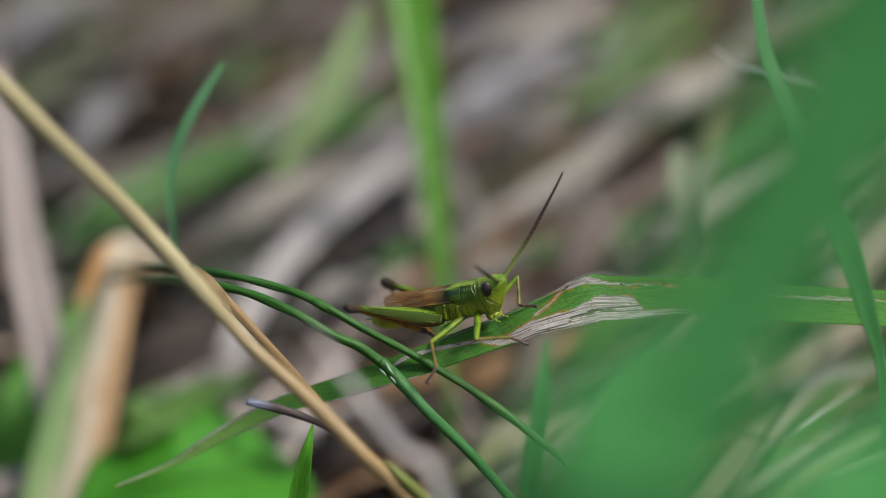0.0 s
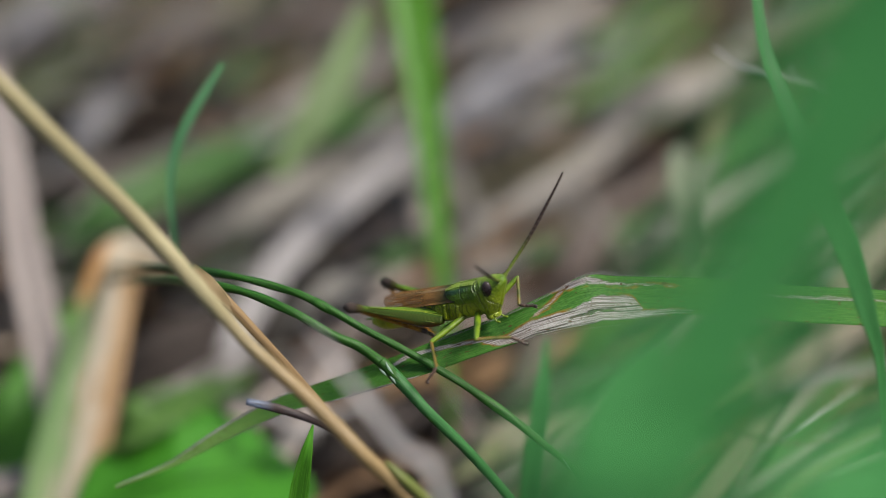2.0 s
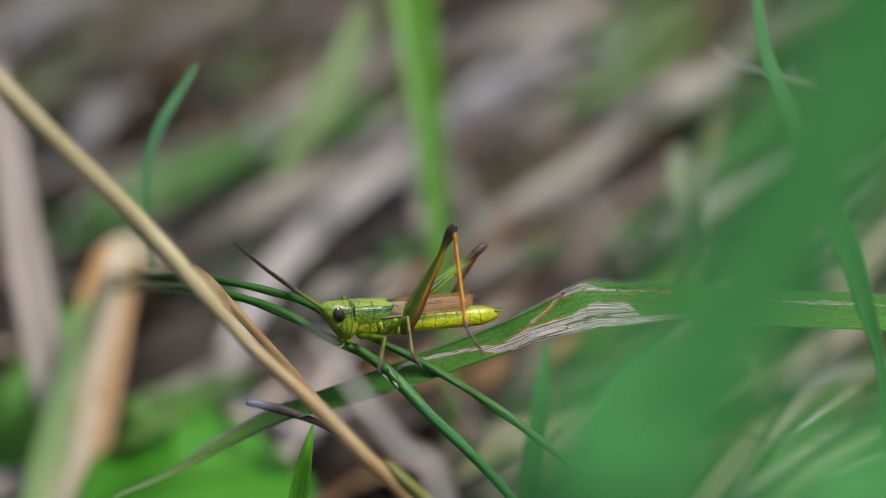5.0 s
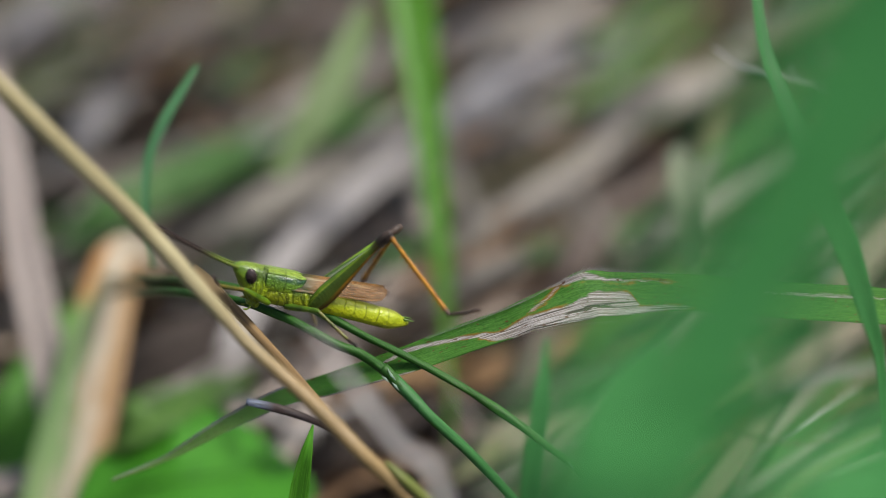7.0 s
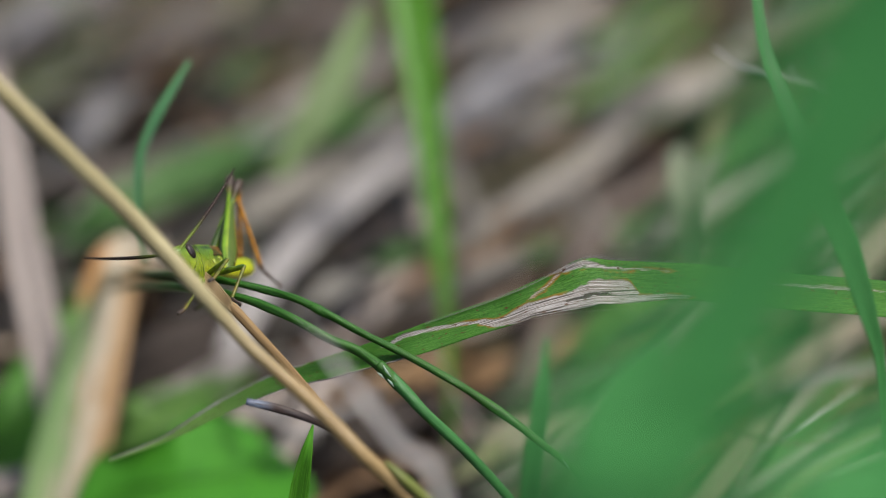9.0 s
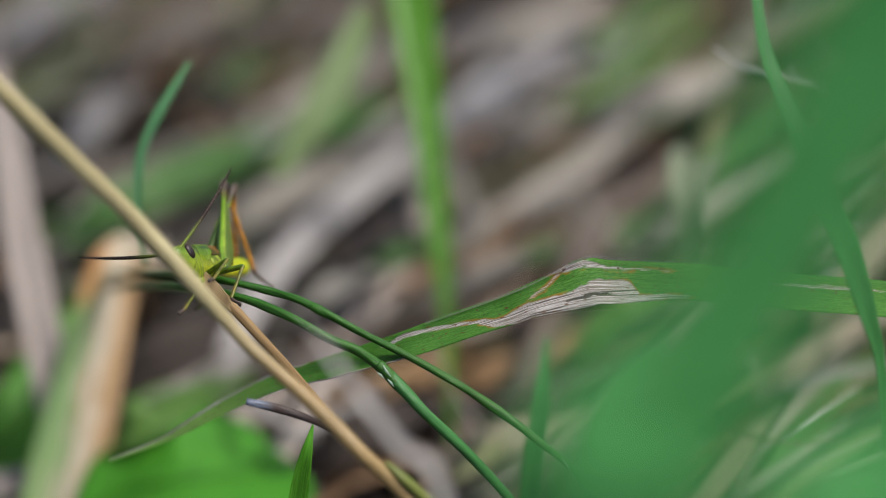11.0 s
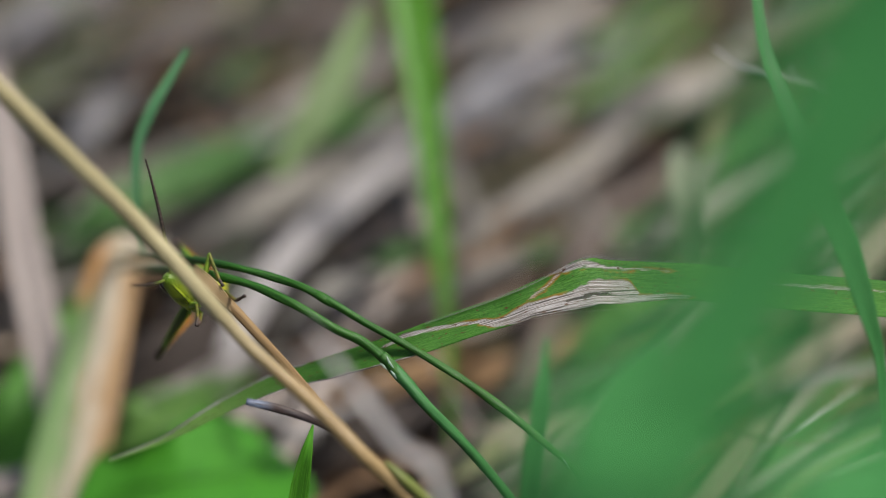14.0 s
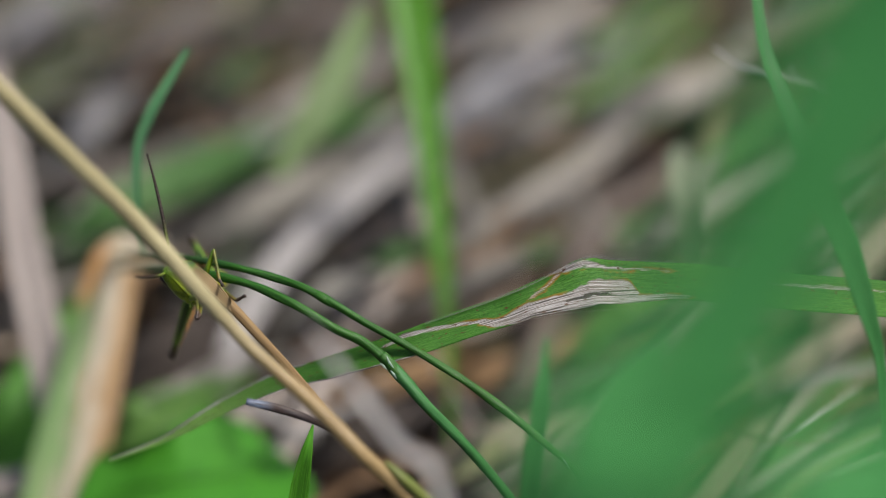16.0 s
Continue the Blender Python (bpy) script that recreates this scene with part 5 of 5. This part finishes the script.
stance(3.5, body=(1.80, -3.36, 61.83, 40.63, -21.35, -147.47, 18.00),
       lh=(8.08, 3.95, 67.35, 3.48, -0.48, 60.59, 5.80, 0.45, 59.05), rh=(7.48, 4.65, 65.54, 2.69, -0.44, 59.41, 5.01, 0.49, 57.86),
       lm=(2.79, -4.12, 65.55, 4.33, -5.91, 62.71, 3.11, -7.00, 63.01), rm=(0.84, -1.29, 60.47, 0.43, 0.15, 57.09, 0.85, 0.94, 55.65),
       lf=(-4.32, -7.17, 64.71, -4.55, -9.99, 63.45, -5.77, -11.08, 63.75), rf=(-1.00, -2.51, 60.49, -2.22, -1.52, 57.82, -1.91, -0.69, 56.37),
       la=(-5.96, 4.35, 63.56), ra=(-5.77, -12.83, 74.02))
stance(4.0, body=(-0.42, -2.94, 63.04, 11.36, -8.03, -152.23, 0.00),
       lh=(4.61, -3.07, 73.49, 3.01, -7.84, 65.67, 2.97, -9.43, 63.13), rh=(6.51, 4.37, 66.92, 4.57, 9.61, 59.49, 7.13, 10.62, 58.46),
       lm=(0.82, -6.78, 65.19, 0.66, -10.33, 64.13, 1.42, -11.14, 62.85), rm=(-2.57, -0.36, 64.21, -1.40, 1.32, 61.13, -2.78, 0.40, 60.99),
       lf=(-1.39, -8.76, 62.37, -0.05, -11.55, 62.62, 0.66, -13.07, 62.39), rf=(-5.02, -2.66, 65.67, -4.46, -1.16, 63.02, -5.84, -2.08, 62.88),
       la=(-16.47, -2.50, 71.68), ra=(-16.12, 3.81, 68.59))
stance(6.5, body=(-8.75, -2.79, 65.20, 4.55, -8.12, -176.45, 0.00),
       lh=(-2.95, -4.39, 74.77, 0.71, -10.59, 68.88, 3.32, -11.43, 70.10), rh=(-0.58, 4.06, 68.94, -4.52, 7.01, 61.04, -1.79, 6.97, 59.97),
       lm=(-8.83, -5.56, 67.81, -7.91, -7.41, 64.75, -7.35, -8.98, 65.10), rm=(-9.97, 1.07, 63.05, -9.53, 2.22, 59.56, -11.17, 2.00, 59.40),
       lf=(-13.51, -6.87, 67.83, -13.88, -9.93, 68.19, -15.53, -10.15, 68.03), rf=(-14.70, 0.57, 63.16, -15.26, 2.29, 60.64, -16.90, 2.07, 60.48),
       la=(-19.70, -11.68, 75.77), ra=(-21.92, 6.11, 63.82))
stance(7.0, body=(-12.04, -2.16, 65.86, 8.93, -18.94, -169.21, 5.00),
       lh=(-4.68, -4.89, 74.53, 0.56, -10.56, 69.34, 3.32, -11.25, 70.28), rh=(-4.27, 4.82, 69.41, -7.77, 8.30, 61.53, -5.18, 8.52, 60.16),
       lm=(-11.24, -6.10, 67.06, -8.65, -7.42, 64.78, -7.77, -8.86, 65.02), rm=(-12.85, 0.97, 64.03, -11.90, 2.02, 60.61, -13.50, 1.56, 60.67),
       lf=(-18.02, -5.85, 69.18, -20.12, -7.61, 70.64, -20.57, -8.47, 72.03), rf=(-17.57, 0.89, 64.69, -19.30, 2.78, 62.94, -20.90, 2.32, 63.00),
       la=(-26.13, -7.07, 76.93), ra=(-26.89, 5.38, 69.64))
stance(7.5, body=(-16.88, 0.83, 66.86, 9.93, -25.73, -151.43, 6.00),
       lh=(-6.90, -1.84, 73.02, -1.31, -5.67, 66.65, 1.69, -5.64, 66.75), rh=(-13.87, 11.84, 67.90, -15.65, 14.47, 59.16, -13.52, 15.33, 57.33),
       lm=(-15.59, -4.04, 67.32, -18.39, -6.40, 67.84, -19.74, -7.31, 68.20), rm=(-18.90, 3.44, 65.15, -18.91, 4.47, 61.60, -20.26, 3.57, 61.96),
       lf=(-18.15, -4.54, 70.61, -20.49, -6.56, 70.49, -20.88, -7.84, 71.54), rf=(-23.19, 2.04, 66.68, -25.68, 3.20, 65.26, -27.03, 2.30, 65.62),
       la=(-17.80, -9.71, 77.97), ra=(-33.64, 1.74, 73.02))
stance(8.0, body=(-20.12, 2.34, 66.38, 26.99, -27.60, -117.53, 0.00),
       lh=(-16.15, 12.10, 69.61, -15.99, 7.36, 61.61, -14.67, 9.19, 59.72), rh=(-24.52, 12.98, 65.20, -25.26, 16.56, 56.65, -23.94, 18.39, 54.77),
       lm=(-17.04, -2.06, 68.98, -19.14, -4.87, 67.82, -19.72, -6.38, 68.25), rm=(-22.16, 1.94, 63.14, -23.22, 4.67, 60.88, -23.61, 6.00, 59.89),
       lf=(-18.97, -3.39, 70.83, -20.64, -5.93, 70.24, -20.93, -7.45, 70.96), rf=(-22.58, -4.91, 68.14, -23.39, -7.88, 68.43, -23.96, -9.38, 68.86),
       la=(-18.63, 7.16, 71.73), ra=(-29.95, 5.25, 66.30))
stance(8.5, body=(-20.99, 4.03, 65.21, 33.78, -29.83, -112.95, 0.00),
       lh=(-19.06, 14.39, 68.34, -18.35, 10.44, 59.95, -17.13, 12.29, 58.02), rh=(-18.98, 13.76, 68.26, -19.02, 15.60, 59.14, -17.80, 17.45, 57.21),
       lm=(-17.92, -0.38, 68.35, -18.93, -3.62, 66.89, -18.47, -5.24, 67.14), rm=(-22.30, 3.62, 62.14, -23.36, 6.34, 59.87, -23.76, 7.67, 58.89),
       lf=(-19.60, -1.91, 69.85, -20.84, -4.75, 69.60, -21.13, -6.28, 70.27), rf=(-22.71, -3.39, 67.24, -23.48, -6.39, 67.36, -23.89, -7.92, 67.87),
       la=(-18.74, 8.19, 73.40), ra=(-33.56, 4.21, 66.59))
stance(9.0, body=(-21.41, 4.11, 65.35, 33.38, -28.78, -112.19, 0.00),
       lh=(-20.36, 14.11, 69.73, -17.31, 9.80, 62.07, -15.63, 10.55, 59.70), rh=(-19.41, 13.47, 69.65, -19.70, 13.52, 60.36, -18.50, 15.42, 58.46),
       lm=(-18.33, -0.41, 68.37, -19.34, -3.65, 66.91, -18.48, -5.11, 67.07), rm=(-22.29, 3.53, 62.19, -23.35, 6.26, 59.92, -23.75, 7.59, 58.94),
       lf=(-19.77, -1.72, 69.86, -20.85, -4.61, 69.52, -21.14, -6.15, 70.19), rf=(-22.72, -3.32, 67.20, -23.49, -6.32, 67.31, -23.88, -7.87, 67.79),
       la=(-19.51, 8.15, 74.02), ra=(-33.69, 4.44, 66.46))
stance(12.5, body=(-21.80, 4.17, 65.36, 33.70, -29.00, -108.86, 0.00),
       lh=(-21.51, 14.58, 68.54, -18.46, 10.26, 60.89, -17.20, 11.93, 58.75), rh=(-20.35, 14.14, 68.41, -20.67, 15.47, 59.22, -19.58, 17.43, 57.32),
       lm=(-18.55, -0.34, 68.33, -19.45, -3.63, 66.90, -18.49, -5.03, 67.02), rm=(-22.29, 3.44, 62.24, -23.35, 6.17, 59.98, -23.74, 7.50, 58.99),
       lf=(-19.78, -1.63, 69.81, -20.86, -4.52, 69.46, -21.15, -6.05, 70.13), rf=(-22.71, -3.34, 67.21, -23.49, -6.34, 67.33, -23.78, -7.90, 67.81),
       la=(-20.11, 8.40, 73.83), ra=(-34.37, 3.64, 67.04))
stance(13.0, body=(-21.76, 3.71, 64.61, 39.79, -32.51, -110.19, 0.00),
       lh=(-21.34, 14.44, 66.76, -20.08, 13.94, 57.56, -18.57, 15.75, 55.71), rh=(-28.38, 12.24, 60.15, -24.35, 18.27, 54.33, -23.19, 20.09, 52.34),
       lm=(-18.65, -0.23, 68.39, -19.23, -3.64, 67.09, -18.48, -5.17, 67.10), rm=(-22.31, 3.68, 62.09, -23.37, 6.41, 59.83, -23.76, 7.74, 58.84),
       lf=(-19.61, -0.99, 69.73, -20.38, -3.95, 69.25, -20.00, -5.53, 68.75), rf=(-22.70, -3.74, 66.84, -23.01, -6.82, 66.90, -23.29, -8.34, 67.50),
       la=(-21.21, 7.94, 75.10), ra=(-27.17, -10.75, 75.00))
stance(13.5, body=(-22.21, 4.15, 63.37, 48.67, -38.97, -110.85, 0.00),
       lh=(-23.28, 14.90, 65.37, -21.10, 16.77, 56.52, -19.92, 18.38, 54.36), rh=(-28.20, 10.83, 55.77, -24.73, 18.77, 52.40, -23.55, 20.38, 50.24),
       lm=(-19.61, -0.71, 66.85, -19.21, -4.38, 66.63, -18.44, -5.79, 67.18), rm=(-22.37, 4.48, 61.62, -23.44, 7.20, 59.35, -23.83, 8.53, 58.37),
       lf=(-19.92, 0.40, 69.11, -20.51, -2.46, 68.07, -20.12, -4.09, 67.78), rf=(-22.51, -2.96, 66.38, -22.72, -6.06, 66.43, -22.94, -7.50, 67.24),
       la=(-23.30, 8.28, 76.11), ra=(-27.28, -9.99, 73.97))
stance(14.0, body=(-22.95, 4.87, 62.59, 41.66, -28.65, -102.14, 0.00),
       lh=(-25.93, 15.01, 62.16, -23.06, 20.79, 55.46, -22.12, 22.88, 53.63), rh=(-27.70, 9.55, 52.49, -24.90, 18.39, 51.77, -23.97, 20.49, 49.94),
       lm=(-20.10, -0.29, 65.52, -18.94, -3.62, 66.65, -18.08, -4.61, 67.73), rm=(-22.41, -1.17, 63.72, -22.25, -4.60, 65.07, -22.33, -6.23, 65.57),
       lf=(-21.75, 2.79, 67.79, -20.71, 0.09, 66.69, -20.29, -1.54, 66.98), rf=(-22.70, -2.30, 65.38, -22.38, -5.34, 65.88, -22.36, -7.03, 66.06),
       la=(-27.39, 4.09, 77.23), ra=(-27.73, -10.46, 72.33))
stance(14.5, body=(-23.06, 4.97, 62.77, 41.66, -28.65, -102.14, 0.00),
       lh=(-25.56, 15.27, 62.13, -23.08, 21.07, 55.30, -22.15, 23.16, 53.46), rh=(-28.55, 9.58, 52.99, -24.87, 18.09, 52.22, -23.93, 20.18, 50.38),
       lm=(-20.11, -0.23, 65.48, -18.94, -3.55, 66.61, -18.08, -4.55, 67.69), rm=(-22.52, -1.06, 63.90, -22.35, -4.50, 65.25, -22.43, -6.12, 65.75),
       lf=(-21.45, 2.86, 67.86, -20.71, 0.09, 66.69, -20.29, -1.53, 66.98), rf=(-22.80, -2.19, 65.56, -22.48, -5.24, 66.06, -22.46, -6.93, 66.24),
       la=(-27.39, 4.22, 77.42), ra=(-27.62, -10.37, 72.56))
stance(14.8, body=(-23.01, 5.34, 63.41, 41.66, -28.65, -102.14, 0.00),
       lh=(-25.10, 15.65, 61.98, -23.12, 21.51, 55.03, -22.18, 23.61, 53.20), rh=(-27.92, 10.11, 53.44, -24.90, 18.88, 52.66, -23.97, 20.97, 50.83),
       lm=(-20.11, -0.14, 65.42, -18.95, -3.46, 66.56, -18.09, -4.46, 67.63), rm=(-22.47, -0.69, 64.54, -22.30, -4.14, 65.88, -22.38, -5.76, 66.38),
       lf=(-21.24, 1.51, 68.95, -20.62, -1.09, 67.38, -20.20, -2.71, 67.68), rf=(-22.75, -1.83, 66.19, -22.43, -4.87, 66.68, -22.41, -6.56, 66.86),
       la=(-27.56, 6.56, 76.68), ra=(-27.32, -10.00, 73.28))
stance(15.0, body=(-22.90, 5.49, 63.68, 41.66, -28.65, -102.14, 0.00),
       lh=(-24.78, 15.81, 61.95, -23.13, 21.69, 54.93, -22.20, 23.78, 53.10), rh=(-28.02, 10.15, 53.73, -24.89, 18.89, 53.05, -23.95, 20.98, 51.22),
       lm=(-20.12, -0.10, 65.40, -18.95, -3.42, 66.53, -18.09, -4.41, 67.61), rm=(-22.36, -0.54, 64.81, -22.19, -3.98, 66.15, -22.28, -5.61, 66.64),
       lf=(-21.20, 1.06, 69.21, -20.58, -1.55, 67.65, -20.16, -3.17, 67.95), rf=(-22.64, -1.67, 66.46, -22.32, -4.72, 66.95, -22.31, -6.41, 67.13),
       la=(-27.55, 6.98, 76.69), ra=(-27.22, -9.90, 73.45))
stance(15.7, body=(-22.90, 5.44, 63.59, 41.66, -28.65, -102.14, 0.00),
       lh=(-24.67, 15.81, 61.95, -23.14, 21.70, 54.92, -22.20, 23.80, 53.09), rh=(-27.92, 10.34, 53.75, -24.91, 19.09, 52.80, -23.97, 21.19, 50.96),
       lm=(-20.11, -0.13, 65.42, -18.95, -3.46, 66.55, -18.09, -4.45, 67.63), rm=(-22.36, -0.59, 64.72, -22.19, -4.03, 66.06, -22.28, -5.66, 66.55),
       lf=(-21.21, 1.17, 69.14, -20.59, -1.43, 67.59, -20.17, -3.06, 67.88), rf=(-22.64, -1.73, 66.37, -22.32, -4.77, 66.86, -22.31, -6.46, 67.04),
       la=(-27.55, 6.93, 76.60), ra=(-27.22, -9.93, 73.41))
stance(16.0, body=(-22.95, 5.18, 63.14, 41.66, -28.65, -102.14, 0.00),
       lh=(-24.49, 15.73, 62.13, -23.12, 21.56, 55.01, -22.19, 23.65, 53.18), rh=(-26.33, 9.63, 52.45, -24.91, 18.82, 52.30, -23.98, 20.91, 50.47),
       lm=(-20.10, -0.23, 65.48, -18.94, -3.56, 66.62, -18.08, -4.55, 67.69), rm=(-22.41, -0.85, 64.26, -22.25, -4.29, 65.61, -22.33, -5.92, 66.11),
       lf=(-21.29, 2.10, 68.61, -20.66, -0.50, 67.03, -20.25, -2.12, 67.33), rf=(-22.70, -1.99, 65.92, -22.38, -5.03, 66.41, -22.36, -6.72, 66.60),
       la=(-27.42, 6.06, 76.71), ra=(-27.32, -10.15, 73.02))
# stances end


def frame_of(origin, ahead, up):
    """A pose at origin (mm) whose x axis runs along ahead and whose z axis leans to up."""
    x = ahead.normalized()
    y = up.cross(x)
    y = y.normalized() if y.length > 1e-6 else x.orthogonal().normalized()
    z = x.cross(y)
    m = Matrix((x, y, z)).transposed().to_4x4()
    return Matrix.Translation(origin * MM) @ m


def blended(t):
    i = 0
    while i < len(STANCES) - 2 and STANCES[i + 1][0] <= t:
        i += 1
    (ta, ba, la), (tb, bb, lb) = STANCES[i], STANCES[i + 1]
    f = min(max((t - ta) / (tb - ta), 0), 1)
    pa, pb = pose(*ba[:6]), pose(*bb[:6])
    q = pa.to_quaternion().slerp(pb.to_quaternion(), f)
    body = Matrix.LocRotScale(pa.translation.lerp(pb.translation, f), q, None)
    return body, ba[6] + (bb[6] - ba[6]) * f, {k: [a.lerp(b, f) for a, b in zip(la[k], lb[k])] for k in la}


# degrees by which a hind thigh turns its broad face out, by time
ROLLS = {"lh": ((0.0, 0), (7.6, 0), (8.0, -30), (13.2, -30), (13.8, 0), (16.0, 0)), "rh": ((0.0, 44), (2.5, 44), (3.0, 0), (16.0, 0))}


def thigh_roll(leg, t):
    rows = ROLLS.get(leg, ((0.0, 0), (16.0, 0)))
    for (ta, a), (tb, b) in zip(rows, rows[1:]):
        if t <= tb:
            return a + (b - a) * (t - ta) / (tb - ta)
    return 0


def animate_grasshopper(root, parts):
    times = {0.0, 16.0}
    for (ta, ba, la), (tb, bb, lb) in zip(STANCES, STANCES[1:]):
        n = max(1, round((tb - ta) / (0.1 if tb - ta < 2.0 else 0.3)))
        if ba == bb and la == lb:
            n = 1
        times |= {round(ta + (tb - ta) * i / n, 3) for i in range(n + 1)}
    rows = {k: [] for k in parts}
    main = []
    for t in sorted(times):
        body, droop, limbs = blended(t)
        size = Matrix.Translation(body.translation * MM) @ body.to_quaternion().to_matrix().to_4x4()
        main.append((t, size))
        inv = size.inverted()
        waist = Vector((0.3, 0, 0.2)) * MM
        rows["abdomen"].append((t, Matrix.Translation(waist) @ Matrix.Rotation(radians(-droop), 4, 'Y') @ Matrix.Translation(-waist)))
        up = body.to_3x3() @ Vector((0, 0, 1))
        for leg, hip in HIPS.items():
            a, b, c = REACHES[leg[1]]
            h = body @ Vector(hip)
            knee, heel, toe = limbs[leg]
            d = heel - h
            r = min(max(d.length, abs(a - b) + 0.05), a + b - 0.02)
            d.normalize()
            along_d = (a * a - b * b + r * r) / (2 * r)
            out = knee - h
            out = out - d * out.dot(d)
            out = out.normalized() if out.length > 1e-4 else d.orthogonal().normalized()
            knee = h + d * along_d + out * math.sqrt(max(a * a - along_d ** 2, 0))
            heel = h + d * r
            bend = -(heel - knee).normalized()
            facing = Matrix.Rotation(radians(thigh_roll(leg, t)), 3, knee - h) @ bend
            rows[leg, 0].append((t, inv @ frame_of(h, knee - h, facing + (knee - h).normalized() * 0.001)))
            rows[leg, 1].append((t, inv @ frame_of(knee, heel - knee, (knee - h).normalized())))
            rows[leg, 2].append((t, inv @ frame_of(heel, toe - heel, bend if abs(bend.dot((toe - heel).normalized())) < 0.95 else up)))
        for a, foot in FEELERS.items():
            o = body @ Vector(foot)
            rows[a].append((t, inv @ frame_of(o, limbs[a][0] - o, up)))
    walk(root, main)
    for k, r in rows.items():
        walk(parts[k], r)


def motions():
    animate_grasshopper(grasshopper, limbs_of)
    swaying(host, at(2377, 530), [(0.0, 0, 0, 0), (2.9, 0, 0, 0), (3.2, 0, 0, 0.05), (3.5, 2, 0, 1.04), (3.7, 0, 0, 0.9), (4.0, -3, 0, 0.80), (6.3, -6, 0, 0.05), (6.5, -6, 0, 0.0), (7.0, -6, 0, -0.32),
                                  (7.5, -6, 0, -0.4), (7.7, -5, 0, -1.0), (8.0, -4, 0, -1.8), (8.2, -6, 0, -1.2), (8.5, -6, 0, -1.25), (16.0, -6, 0, -1.25)])
    sway = [(0.0, 0, 0, 0), (3.0, 0, 0, 0), (3.5, 1, -3, 0), (4.0, 1, 0, 0.1), (6.3, 14, 3, 1.7), (6.5, 14, 3, 1.7), (7.0, 9, 4, 1.5), (7.5, 7, 4, 1.4), (8.0, 0, 0, 1.0), (9.0, -1, 0, 1.0), (13.2, -1, 0, 1.0),
            (13.5, 0, -2, 0.7), (13.7, -3, -3, -1.0), (14.0, -3, -4, -1.2), (16.0, -3, -4, -1.2)]
    for ob in (stalk_a, stalk_b):
        swaying(ob, at(980, 850), sway)
    swaying(straw, at(700, 868, 14), [(0.0, 0, 0, 0), (6.6, 0, 0, 0), (7.1, 0, 0, 0.12), (7.5, 0, 0, 0.28), (8.0, 0, 0, 0.33), (16.0, 0, 0, 0.33)])
    swaying(sprig, at(310, 420, -26), [(0.0, 0, 0, 0), (2.9, 0, 0, 0), (3.2, -10, -5, 0), (3.5, -42, -22, 0), (4.0, -53, -8, 0), (6.3, -44, 4, 0), (7.0, -48, 4, 0), (8.0, -62, -5, 0), (9.0, -63, -4, 0),
                                       (13.4, -63, -2, 0), (13.6, -67, -27, 0), (16.0, -66, -27, 0)])


build_ground()
build_litter("litter_near", 620, ((-0.16, 0.16), (-0.04, 0.46)), (0.05, 0.15), (0.003, 0.0062), "tangled grey-brown dead grass blades with a few green", 3, 0.016)
build_litter("litter_far", 3600, ((-1.2, 1.2), (-1.0, 1.6)), (0.08, 0.22), (0.004, 0.008), "dead grass strewn over the meadow floor", 5, 0.010, True)
build_background()
scatter_blades()
build_standing()
build_wisps()
build_near()
build_host()
grasshopper, limbs_of = build_grasshopper()
motions()
